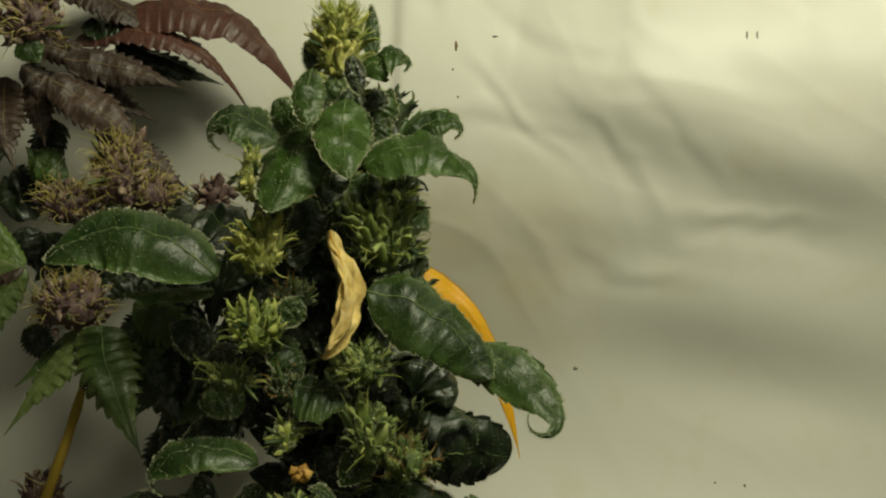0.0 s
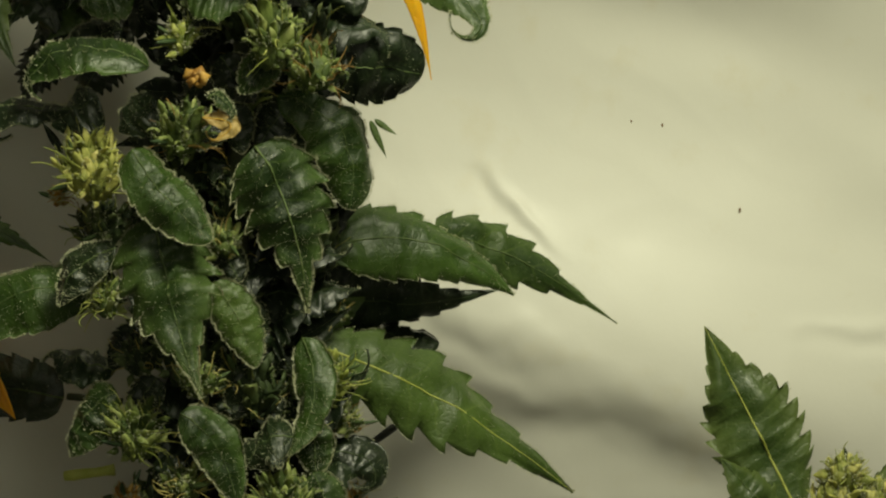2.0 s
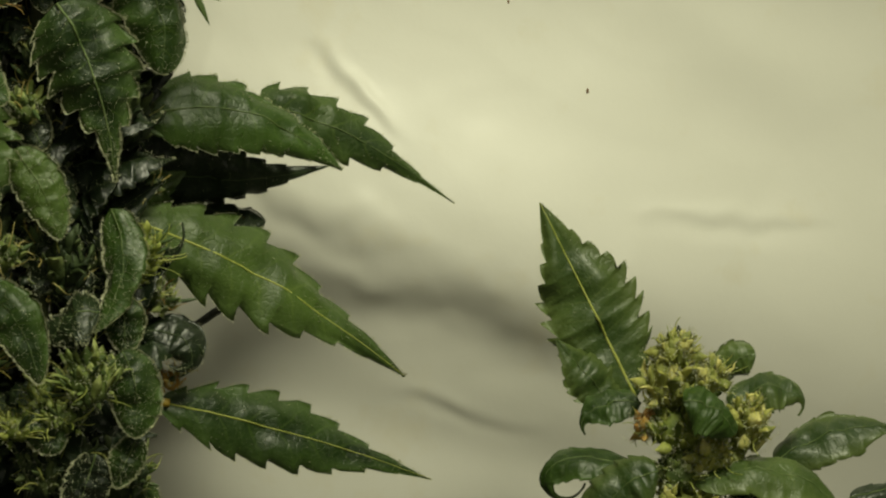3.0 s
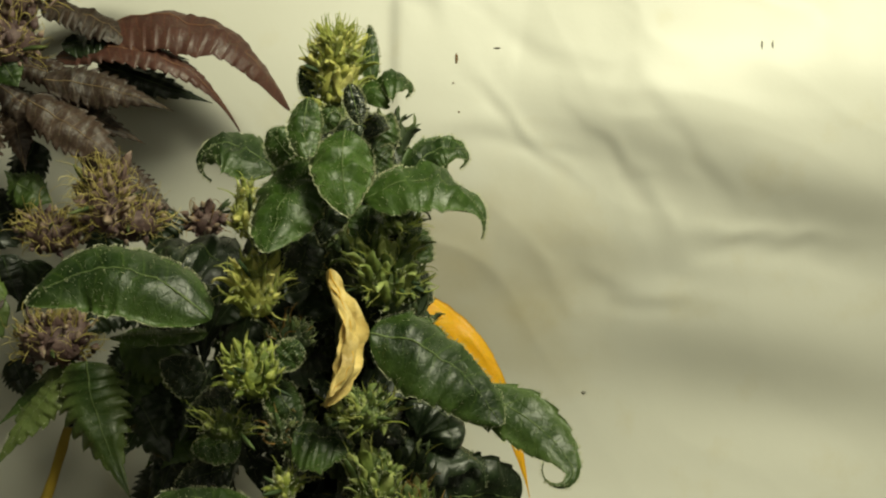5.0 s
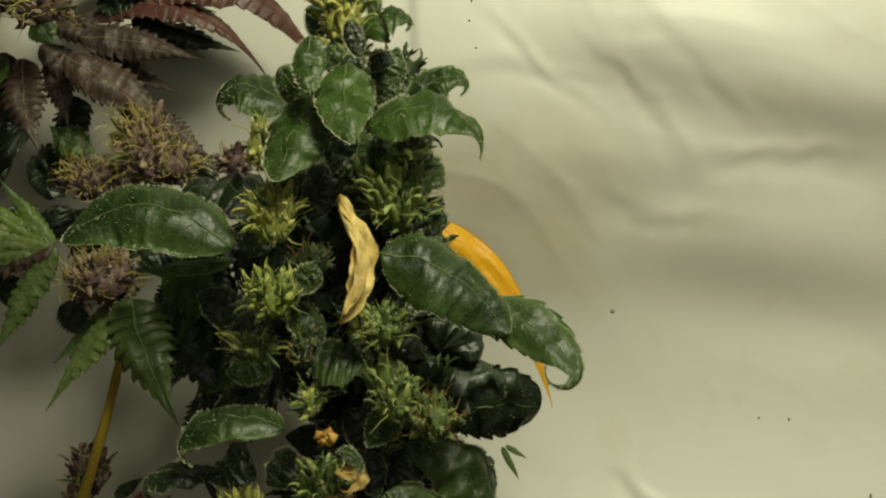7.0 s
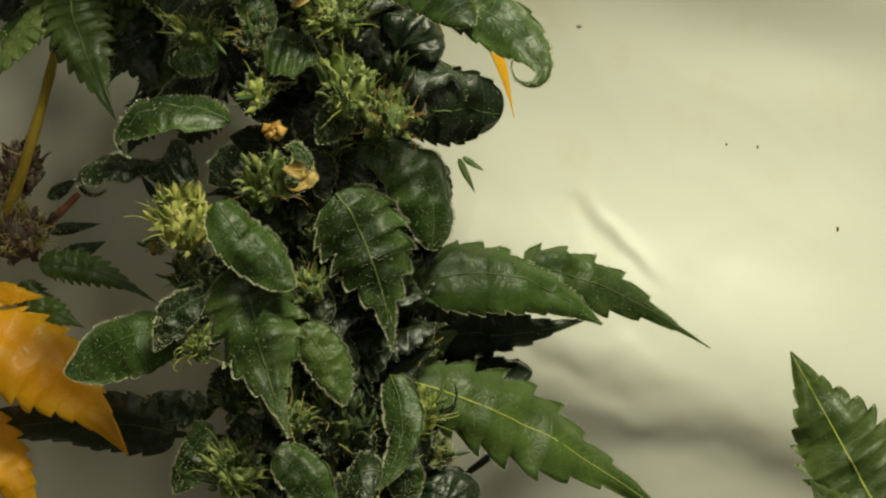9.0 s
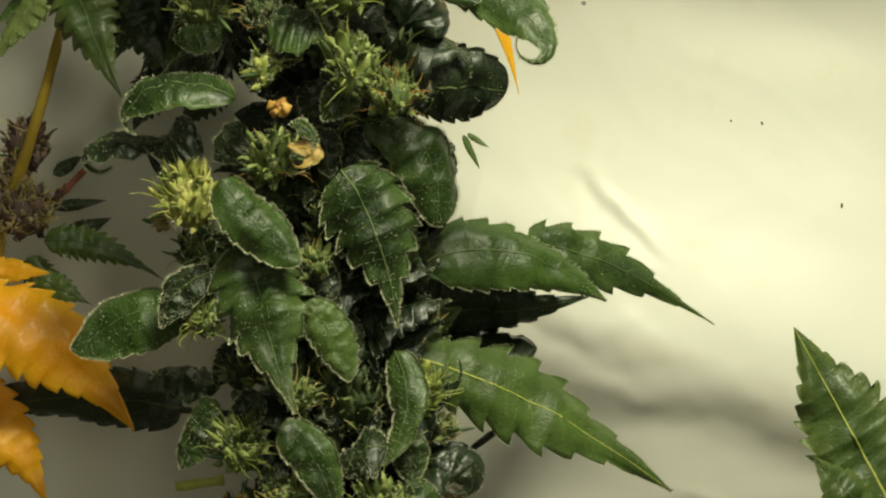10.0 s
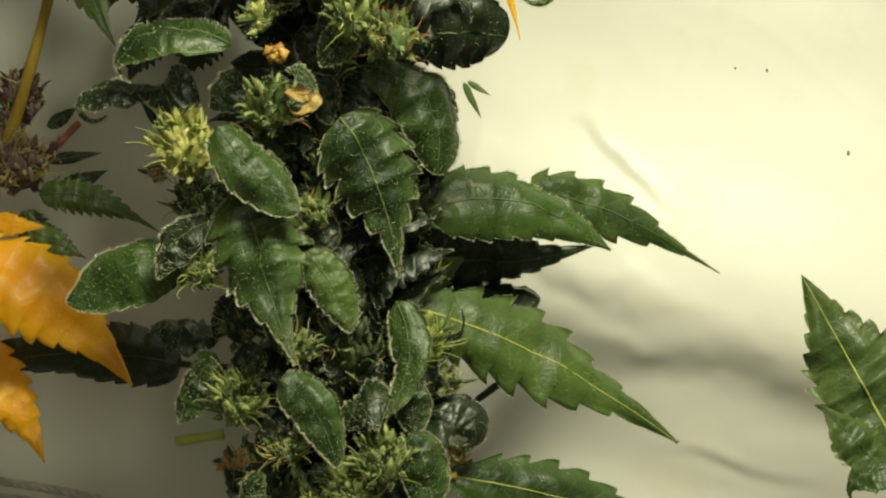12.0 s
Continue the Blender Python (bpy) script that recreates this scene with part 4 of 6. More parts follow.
leaf(main_plant, (0.0115, -0.0060, 0.2088), (0.0192, -0.0060, 0.2052), 0.0064, SHADE, RIB_DARK, mid=(0.0170, -0.0060, 0.2088), face=(0.2, -0.75, 0.5), curl=140, reach=0.45, a=0.45, b=0.4, frost=90, bite=0.02, fold=0.3)
leaf(main_plant, (-0.0049, -0.0140, 0.2418), (-0.0011, -0.0140, 0.2354), 0.0050, SHADE, RIB, face=(0.0, -0.95, 0.3), a=0.5, b=0.5, frost=260)
leaf(main_plant, (0.0052, -0.0040, 0.2322), (0.0034, -0.0040, 0.2247), 0.0052, OLIVE, RIB, face=(0.0, -0.95, 0.3), a=0.5, b=0.5, frost=60)
leaf(main_plant, (0.0161, 0.0180, 0.2587), (0.0189, 0.0180, 0.2528), 0.0012, FRESH, RIB, face=(0.0, -0.95, 0.3), ribbed=False)
leaf(main_plant, (0.0168, 0.0180, 0.2589), (0.0205, 0.0180, 0.2565), 0.0010, FRESH, RIB, face=(0.0, -0.95, 0.3), ribbed=False)
leaf(main_plant, (-0.0056, -0.0280, 0.2595), (-0.0037, -0.0280, 0.2564), 0.0027, DEAD, RIB_DRY, mid=(-0.0017, -0.0280, 0.2587), face=(0.0, -0.95, 0.3), curl=120, crumple=0.4, label='withered curled leaf tip')
leaf(main_plant, (-0.0048, -0.0280, 0.2619), (-0.0013, -0.0280, 0.2601), 0.0021, GREEN, RIB, mid=(-0.0034, -0.0280, 0.2625), face=(0.0, -0.55, 0.85), curl=150, reach=0.4, frost=120)
leaf(main_plant, (-0.0109, -0.0220, 0.2030), (-0.0097, -0.0220, 0.1981), 0.0049, GREEN, RIB, mid=(-0.0135, -0.0220, 0.1996), face=(-0.5, -0.8, 0.35), a=0.5, b=0.5, frost=220)
leaf(main_plant, (-0.0011, -0.0200, 0.2002), (0.0022, -0.0200, 0.1942), 0.0057, GREEN, RIB, face=(0.0, -0.95, 0.3), a=0.5, b=0.5, frost=220)
leaf(main_plant, (-0.0187, -0.0080, 0.2021), (-0.0171, -0.0080, 0.1932), 0.0060, SHADE, RIB, face=(-0.5, -0.8, 0.35), frost=80)
leaf(main_plant, (0.0138, -0.0020, 0.1981), (0.0556, 0.0140, 0.1836), 0.0092, GREEN, RIB_BRIGHT, mid=(0.0337, 0.0060, 0.1921), face=(0, -0.85, 0.5), fold=0.25, a=0.7, b=0.85, bite=0.2, teeth=9, frost=260, wave=0.1)
leaf(main_plant, (0.0127, -0.0160, 0.1960), (0.0094, -0.0160, 0.1887), 0.0047, GREEN, RIB, face=(0.0, -0.95, 0.3), frost=260, a=0.5, b=0.5)
leaf(main_plant, (0.0074, -0.0200, 0.1943), (0.0046, -0.0200, 0.1847), 0.0062, SHADE, RIB, face=(0.0, -0.95, 0.3), frost=300, a=0.5, b=0.5)
leaf(main_plant, (0.0127, -0.0060, 0.1873), (0.0137, -0.0060, 0.1804), 0.0037, OLIVE, RIB, face=(0.5, -0.8, 0.35), a=0.5, b=0.6, frost=120)
leaf(main_plant, (0.0082, -0.0120, 0.1844), (0.0135, -0.0120, 0.1785), 0.0048, GREEN, RIB, face=(0.5, -0.8, 0.35), a=0.5, b=0.6, frost=150)
leaf(main_plant, (-0.0115, -0.0280, 0.2005), (-0.0095, -0.0330, 0.1815), 0.0078, OLIVE, RIB, mid=(-0.0112, -0.0300, 0.1915), face=(-0.2, -0.95, 0.3), a=0.55, b=0.8, bite=0.1, frost=420)
stalk(main_plant, 'petiole', (0.0112, -0.0020, 0.1980), (0.0158, -0.0020, 0.1980), 0.00074, 0.00058, STEM_YELLOW, (0, 0, 0))
stalk(main_plant, 'twig', (0.0148, 0.0120, 0.2046), (0.0230, 0.0204, 0.2096), 0.00055, 0.00075, STEM_BLACK, (0, 0, 0), n=8)
stalk(main_plant, 'cut_stub', (-0.0195, -0.0100, 0.2063), (-0.0270, -0.0100, 0.2051), 0.00085, 0.00076, RIB_BRIGHT, (0, 0, 0), n=6, label='cut yellow-green side branch')
stalk(main_plant, 'petiole', (0.0021, -0.0040, 0.2256), (0.0082, -0.0040, 0.2247), 0.00069, 0.00061, STEM, (0, 0, 0))
stalk(main_plant, 'petiole', (-0.0200, 0.0000, 0.2148), (-0.0286, 0.0000, 0.2154), 0.00053, 0.00053, STEM, (0, 0, 0))
bud(main_plant, (-0.0024, -0.0235, 0.3296), 0.0078, 0.0093, BUD_CREAM, STYLE_PALE, calyces=44, styles=30, top_styles=True, long=0.0040, curl=12, bracts=3, frost=300, label='pale yellow-green top flower')
bud(main_plant, (-0.0017, -0.0255, 0.3333), 0.0066, 0.0060, BUD_CREAM, STYLE_PALE, calyces=30, styles=60, top_styles=True, long=0.0032, curl=8, bracts=0, frost=200, furled=0.85)
bud(main_plant, (-0.0147, -0.0280, 0.3099), 0.0043, 0.0091, BUD_CREAM, STYLE_PALE, calyces=22, styles=16, long=0.003)
bud(main_plant, (-0.0125, -0.0320, 0.2986), 0.0075, 0.0090, BUD_CREAM, STYLE_PALE, calyces=34, styles=34, long=0.0042)
bud(main_plant, (0.0058, -0.0260, 0.3005), 0.0107, 0.0104, BUD_GREEN, STYLE_PALE, calyces=44, styles=34, long=0.004, bracts=16)
bud(main_plant, (-0.0132, -0.0320, 0.2864), 0.0080, 0.0078, BUD_LIGHT, STYLE_PALE, calyces=34, styles=20, long=0.003, curl=34)
bud(main_plant, (0.0024, -0.0280, 0.2811), 0.0091, 0.0066, BUD_GREEN, STYLE_PALE, calyces=34, styles=14)
bud(main_plant, (-0.0019, -0.0160, 0.3063), 0.0074, 0.0095, BUD_DARK, STYLE_STRAW, calyces=30, styles=16)
bud(main_plant, (0.0052, -0.0120, 0.3091), 0.0088, 0.0044, BUD_GREEN, STYLE_PALE, calyces=26, styles=16)
bud(main_plant, (-0.0092, -0.0220, 0.2916), 0.0076, 0.0051, BUD_DARK, STYLE_RUST, calyces=26, styles=8)
bud(main_plant, (-0.0015, -0.0220, 0.3241), 0.0066, 0.0059, BUD_GREEN, STYLE_PALE, calyces=30, styles=20)
leaf(main_plant, (-0.0019, -0.0300, 0.3247), (-0.0044, -0.0300, 0.3204), 0.0036, GREEN, RIB, face=(0.0, -0.95, 0.3), frost=120)
leaf(main_plant, (0.0010, -0.0160, 0.3245), (0.0049, -0.0160, 0.3228), 0.0043, SHADE, RIB, face=(0.5, -0.8, 0.35), frost=120)
leaf(main_plant, (0.0022, -0.0300, 0.3222), (-0.0019, -0.0300, 0.3210), 0.0041, SHADE, RIB, face=(0.0, -0.95, 0.3), frost=100)
leaf(main_plant, (-0.0022, -0.0260, 0.3126), (-0.0042, -0.0260, 0.3050), 0.0058, SHADE, RIB_DARK, face=(0.0, -0.95, 0.3), frost=120)
leaf(main_plant, (0.0027, -0.0240, 0.3110), (0.0019, -0.0240, 0.3035), 0.0050, GREEN, RIB, face=(0.5, -0.8, 0.35), frost=120)
bud(main_plant, (-0.0176, -0.0260, 0.2789), 0.0079, 0.0048, BUD_GREEN, STYLE_PALE, calyces=30, styles=12)
bud(main_plant, (-0.0096, -0.0240, 0.2775), 0.0052, 0.0052, BUD_DARK, STYLE_RUST, calyces=20, styles=11, long=0.003)
bud(main_plant, (0.0025, -0.0280, 0.2811), 0.0085, 0.0051, BUD_GREEN, STYLE_PALE, calyces=30, styles=14)
bud(main_plant, (0.0037, -0.0260, 0.2704), 0.0072, 0.0095, BUD_GREEN, STYLE_PALE, calyces=34, styles=14)
bud(main_plant, (0.0091, -0.0220, 0.2664), 0.0070, 0.0070, BUD_GREEN, STYLE_RUST, calyces=30, styles=18)
bud(main_plant, (-0.0091, -0.0260, 0.2702), 0.0043, 0.0052, BUD_LIGHT, STYLE_PALE, calyces=16, styles=4)
bud(main_plant, (-0.0219, -0.0200, 0.2509), 0.0082, 0.0095, BUD_CREAM, STYLE_PALE, calyces=46, styles=30, long=0.005, bracts=8, frost=420, label='bright frosty side flower')
bud(main_plant, (-0.0212, -0.0120, 0.2422), 0.0077, 0.0084, BUD_DARK, STYLE_PALE, calyces=36, styles=8, frost=420)
bud(main_plant, (-0.0282, -0.0120, 0.2469), 0.0020, 0.0034, BUD_ORANGE, STYLE_RUST, calyces=8, styles=4, size=0.002)
bud(main_plant, (-0.0148, -0.0200, 0.2134), 0.0075, 0.0085, BUD_GREEN, STYLE_PALE, calyces=40, styles=18, frost=420)
bud(main_plant, (-0.0078, -0.0200, 0.2063), 0.0059, 0.0054, BUD_GREEN, STYLE_STRAW, calyces=26, styles=16, frost=260)
bud(main_plant, (0.0064, -0.0200, 0.2041), 0.0072, 0.0082, BUD_GREEN, STYLE_PALE, calyces=36, styles=8, frost=420)
bud(main_plant, (0.0121, -0.0100, 0.2205), 0.0054, 0.0076, BUD_LIGHT, STYLE_PALE, calyces=30, styles=16, frost=260)
bud(main_plant, (-0.0091, -0.0220, 0.2568), 0.0068, 0.0078, BUD_GREEN, STYLE_RUST, calyces=34, styles=10, frost=260)
bud(main_plant, (-0.0064, -0.0300, 0.2649), 0.0017, 0.0017, BUD_ORANGE, STYLE_RUST, calyces=5, styles=0, bracts=0, size=0.0019, plump=2.0, furled=0.0, frost=0, label='small withered orange flower')
bud(main_plant, (0.0143, -0.0040, 0.2133), 0.0052, 0.0043, BUD_GREEN, STYLE_RUST, calyces=20, styles=7)
bud(main_plant, (0.0159, -0.0020, 0.2013), 0.0035, 0.0035, BUD_ORANGE, STYLE_STRAW, calyces=10, styles=10, size=0.002)
bud(main_plant, (-0.0175, -0.0120, 0.2027), 0.0039, 0.0034, BUD_ORANGE, STYLE_RUST, calyces=12, styles=4)
bud(main_plant, (-0.0195, -0.0220, 0.2331), 0.0049, 0.0057, BUD_GREEN, STYLE_PALE, calyces=22, styles=18)
bud(main_plant, (0.0019, -0.0180, 0.1988), 0.0074, 0.0058, BUD_GREEN, STYLE_PALE, calyces=30, styles=12, frost=260)
bud(main_plant, (0.0129, -0.0080, 0.2158), 0.0043, 0.0043, BUD_GREEN, STYLE_PALE, calyces=18, styles=8)
bud(main_plant, (-0.0033, -0.0200, 0.1975), 0.0049, 0.0041, BUD_LIGHT, STYLE_PALE, calyces=18, styles=12)
bud(main_plant, (0.0054, -0.0180, 0.2036), 0.0062, 0.0070, BUD_GREEN, STYLE_PALE, calyces=30, styles=10, frost=260)
bud(main_plant, (0.0111, -0.0100, 0.2193), 0.0048, 0.0072, BUD_LIGHT, STYLE_PALE, calyces=26, styles=12)
bud(main_plant, (0.0108, -0.0080, 0.1885), 0.0056, 0.0056, BUD_GREEN, STYLE_PALE, calyces=26, styles=10, frost=200)
bud(main_plant, (0.0062, -0.0140, 0.1808), 0.0087, 0.0087, BUD_GREEN, STYLE_PALE, calyces=36, styles=16, frost=260)
bud(main_plant, (0.0002, -0.0160, 0.2003), 0.0063, 0.0070, BUD_GREEN, STYLE_PALE, calyces=30, styles=10, frost=200)
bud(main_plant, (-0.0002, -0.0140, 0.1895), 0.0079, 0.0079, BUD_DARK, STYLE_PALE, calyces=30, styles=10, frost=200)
# inner buds; the BUD_DARK ones carry the shade in their colour
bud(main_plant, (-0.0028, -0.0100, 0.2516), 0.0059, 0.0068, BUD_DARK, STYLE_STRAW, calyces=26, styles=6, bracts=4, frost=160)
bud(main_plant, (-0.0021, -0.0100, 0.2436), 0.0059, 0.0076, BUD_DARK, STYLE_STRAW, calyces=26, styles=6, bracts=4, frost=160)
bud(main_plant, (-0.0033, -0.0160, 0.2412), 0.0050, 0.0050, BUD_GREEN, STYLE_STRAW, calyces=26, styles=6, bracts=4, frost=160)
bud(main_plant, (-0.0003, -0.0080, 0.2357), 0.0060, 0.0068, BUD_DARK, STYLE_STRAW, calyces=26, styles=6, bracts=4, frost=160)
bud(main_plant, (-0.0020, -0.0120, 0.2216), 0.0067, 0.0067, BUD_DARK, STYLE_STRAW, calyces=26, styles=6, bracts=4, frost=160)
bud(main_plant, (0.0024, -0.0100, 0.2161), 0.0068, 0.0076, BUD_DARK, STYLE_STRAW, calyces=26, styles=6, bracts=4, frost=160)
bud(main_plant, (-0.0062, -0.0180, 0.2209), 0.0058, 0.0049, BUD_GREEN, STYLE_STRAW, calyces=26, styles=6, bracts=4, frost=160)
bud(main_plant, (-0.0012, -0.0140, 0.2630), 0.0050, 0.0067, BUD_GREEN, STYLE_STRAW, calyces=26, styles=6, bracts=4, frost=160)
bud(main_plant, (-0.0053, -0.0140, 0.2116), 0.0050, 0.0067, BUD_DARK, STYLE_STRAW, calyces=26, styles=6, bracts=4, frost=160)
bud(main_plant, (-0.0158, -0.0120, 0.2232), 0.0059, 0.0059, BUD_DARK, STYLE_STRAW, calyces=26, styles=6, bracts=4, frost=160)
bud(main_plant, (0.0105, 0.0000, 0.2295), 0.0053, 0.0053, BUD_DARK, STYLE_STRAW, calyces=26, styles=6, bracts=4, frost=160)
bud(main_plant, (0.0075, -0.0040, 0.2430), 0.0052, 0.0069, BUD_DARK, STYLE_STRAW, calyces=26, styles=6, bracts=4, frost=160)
# the SHADE leaves here carry the darkness between the flowers in their colour
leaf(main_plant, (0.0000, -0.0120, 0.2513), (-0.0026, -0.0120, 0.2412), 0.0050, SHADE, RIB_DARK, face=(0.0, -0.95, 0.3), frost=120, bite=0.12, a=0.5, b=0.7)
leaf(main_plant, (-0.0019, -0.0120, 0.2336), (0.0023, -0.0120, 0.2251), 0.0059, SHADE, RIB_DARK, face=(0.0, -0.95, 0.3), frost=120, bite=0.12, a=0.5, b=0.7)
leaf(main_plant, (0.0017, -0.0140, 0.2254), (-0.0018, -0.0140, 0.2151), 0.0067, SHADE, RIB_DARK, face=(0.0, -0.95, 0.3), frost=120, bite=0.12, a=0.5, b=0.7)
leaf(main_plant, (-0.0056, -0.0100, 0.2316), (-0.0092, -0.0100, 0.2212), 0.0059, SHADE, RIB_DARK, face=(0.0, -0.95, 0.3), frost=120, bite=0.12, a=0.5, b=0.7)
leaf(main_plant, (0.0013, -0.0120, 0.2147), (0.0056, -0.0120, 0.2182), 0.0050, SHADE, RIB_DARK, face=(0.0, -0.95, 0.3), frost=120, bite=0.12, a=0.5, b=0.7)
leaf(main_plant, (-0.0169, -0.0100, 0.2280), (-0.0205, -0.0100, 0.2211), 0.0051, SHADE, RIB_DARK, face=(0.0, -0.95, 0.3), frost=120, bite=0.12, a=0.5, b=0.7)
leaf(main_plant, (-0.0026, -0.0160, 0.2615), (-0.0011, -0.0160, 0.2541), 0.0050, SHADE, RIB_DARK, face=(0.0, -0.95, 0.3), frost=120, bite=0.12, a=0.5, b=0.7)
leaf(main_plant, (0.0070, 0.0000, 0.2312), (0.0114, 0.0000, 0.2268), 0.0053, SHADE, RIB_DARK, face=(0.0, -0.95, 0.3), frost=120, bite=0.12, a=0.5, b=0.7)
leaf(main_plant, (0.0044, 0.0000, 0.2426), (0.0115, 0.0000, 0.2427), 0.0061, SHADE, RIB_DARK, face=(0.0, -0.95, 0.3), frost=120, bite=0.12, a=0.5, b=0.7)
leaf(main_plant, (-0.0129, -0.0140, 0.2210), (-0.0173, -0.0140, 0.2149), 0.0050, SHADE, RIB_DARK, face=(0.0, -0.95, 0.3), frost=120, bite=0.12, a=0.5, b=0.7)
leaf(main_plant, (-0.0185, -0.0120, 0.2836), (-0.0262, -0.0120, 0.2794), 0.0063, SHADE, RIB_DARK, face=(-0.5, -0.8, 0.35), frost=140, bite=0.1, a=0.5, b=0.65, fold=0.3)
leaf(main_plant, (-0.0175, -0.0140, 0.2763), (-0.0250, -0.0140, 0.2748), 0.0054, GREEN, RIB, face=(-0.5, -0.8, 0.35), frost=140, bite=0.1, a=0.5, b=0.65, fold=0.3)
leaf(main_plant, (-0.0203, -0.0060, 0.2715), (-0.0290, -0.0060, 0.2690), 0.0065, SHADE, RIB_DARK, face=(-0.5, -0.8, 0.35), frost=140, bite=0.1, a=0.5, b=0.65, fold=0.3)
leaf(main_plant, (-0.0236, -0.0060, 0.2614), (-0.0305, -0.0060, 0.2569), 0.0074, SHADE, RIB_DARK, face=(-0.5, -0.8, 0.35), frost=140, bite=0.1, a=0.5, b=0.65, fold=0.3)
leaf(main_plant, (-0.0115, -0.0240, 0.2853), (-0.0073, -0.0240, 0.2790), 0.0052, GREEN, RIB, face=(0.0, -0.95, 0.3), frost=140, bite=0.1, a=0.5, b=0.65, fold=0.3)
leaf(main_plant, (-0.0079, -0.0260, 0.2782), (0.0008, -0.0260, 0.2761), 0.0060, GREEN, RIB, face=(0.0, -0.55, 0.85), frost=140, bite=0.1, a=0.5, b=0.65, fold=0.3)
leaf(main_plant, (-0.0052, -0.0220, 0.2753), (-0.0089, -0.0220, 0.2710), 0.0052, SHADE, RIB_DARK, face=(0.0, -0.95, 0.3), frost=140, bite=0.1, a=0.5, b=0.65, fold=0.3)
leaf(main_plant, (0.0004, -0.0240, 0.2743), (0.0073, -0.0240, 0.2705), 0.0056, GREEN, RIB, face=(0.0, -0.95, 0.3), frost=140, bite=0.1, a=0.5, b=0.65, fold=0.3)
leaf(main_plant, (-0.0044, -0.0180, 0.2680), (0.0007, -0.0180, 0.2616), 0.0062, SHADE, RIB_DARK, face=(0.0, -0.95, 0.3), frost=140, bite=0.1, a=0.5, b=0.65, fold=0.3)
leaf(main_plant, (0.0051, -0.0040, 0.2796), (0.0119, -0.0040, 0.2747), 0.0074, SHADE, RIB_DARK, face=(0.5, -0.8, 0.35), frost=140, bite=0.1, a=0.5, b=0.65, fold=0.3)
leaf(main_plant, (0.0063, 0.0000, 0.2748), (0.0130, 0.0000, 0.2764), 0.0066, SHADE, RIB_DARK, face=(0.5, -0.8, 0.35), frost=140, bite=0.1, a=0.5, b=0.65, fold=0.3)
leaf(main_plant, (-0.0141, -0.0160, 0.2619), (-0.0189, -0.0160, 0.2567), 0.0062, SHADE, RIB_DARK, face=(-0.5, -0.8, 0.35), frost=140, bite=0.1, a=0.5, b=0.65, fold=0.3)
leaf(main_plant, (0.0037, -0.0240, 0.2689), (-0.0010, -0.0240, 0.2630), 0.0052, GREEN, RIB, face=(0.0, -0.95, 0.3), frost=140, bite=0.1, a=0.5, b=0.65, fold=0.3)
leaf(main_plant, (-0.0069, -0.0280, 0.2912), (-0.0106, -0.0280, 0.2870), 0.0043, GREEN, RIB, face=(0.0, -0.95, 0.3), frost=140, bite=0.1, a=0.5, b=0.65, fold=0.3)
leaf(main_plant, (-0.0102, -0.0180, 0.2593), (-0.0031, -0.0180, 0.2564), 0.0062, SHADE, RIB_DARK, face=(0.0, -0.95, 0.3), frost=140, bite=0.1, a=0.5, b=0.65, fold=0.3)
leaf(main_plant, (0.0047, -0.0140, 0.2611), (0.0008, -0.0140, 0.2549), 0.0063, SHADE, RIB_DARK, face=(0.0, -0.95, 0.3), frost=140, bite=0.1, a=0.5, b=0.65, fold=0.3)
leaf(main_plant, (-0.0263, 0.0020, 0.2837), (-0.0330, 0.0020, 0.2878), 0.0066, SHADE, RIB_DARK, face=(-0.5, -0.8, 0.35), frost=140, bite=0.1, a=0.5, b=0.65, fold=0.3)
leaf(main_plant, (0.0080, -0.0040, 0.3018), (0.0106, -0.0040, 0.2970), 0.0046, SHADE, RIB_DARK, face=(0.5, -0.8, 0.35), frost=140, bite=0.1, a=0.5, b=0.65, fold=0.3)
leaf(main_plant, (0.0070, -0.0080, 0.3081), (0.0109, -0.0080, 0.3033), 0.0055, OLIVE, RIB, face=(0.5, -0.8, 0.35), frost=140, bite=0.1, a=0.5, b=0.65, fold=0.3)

# inner growth: small leaves and flowers that sit round the stem, all the way down
grow = random.Random(11)
# their SHADE and BUD_DARK colours hold the shade of the inside
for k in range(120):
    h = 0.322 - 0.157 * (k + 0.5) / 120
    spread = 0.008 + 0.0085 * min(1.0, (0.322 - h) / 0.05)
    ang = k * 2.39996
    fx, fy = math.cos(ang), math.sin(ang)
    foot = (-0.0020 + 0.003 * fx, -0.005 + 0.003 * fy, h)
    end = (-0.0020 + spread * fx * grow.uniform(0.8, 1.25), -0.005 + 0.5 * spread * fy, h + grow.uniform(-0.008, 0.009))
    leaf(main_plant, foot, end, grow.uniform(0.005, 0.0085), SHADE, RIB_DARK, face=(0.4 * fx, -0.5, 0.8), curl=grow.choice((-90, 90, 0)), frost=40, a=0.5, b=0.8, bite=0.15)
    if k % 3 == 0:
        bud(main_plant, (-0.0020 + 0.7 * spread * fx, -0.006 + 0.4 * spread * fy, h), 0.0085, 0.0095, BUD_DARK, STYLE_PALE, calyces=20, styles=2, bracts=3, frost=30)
# leaves behind the stem, shaded by colour as well
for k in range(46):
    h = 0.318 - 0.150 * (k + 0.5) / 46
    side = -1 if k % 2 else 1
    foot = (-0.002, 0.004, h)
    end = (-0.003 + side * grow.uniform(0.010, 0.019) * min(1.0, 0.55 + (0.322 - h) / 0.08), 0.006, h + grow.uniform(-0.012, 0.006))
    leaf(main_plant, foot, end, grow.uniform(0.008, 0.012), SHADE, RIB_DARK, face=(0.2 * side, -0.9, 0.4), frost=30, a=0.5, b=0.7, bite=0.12)

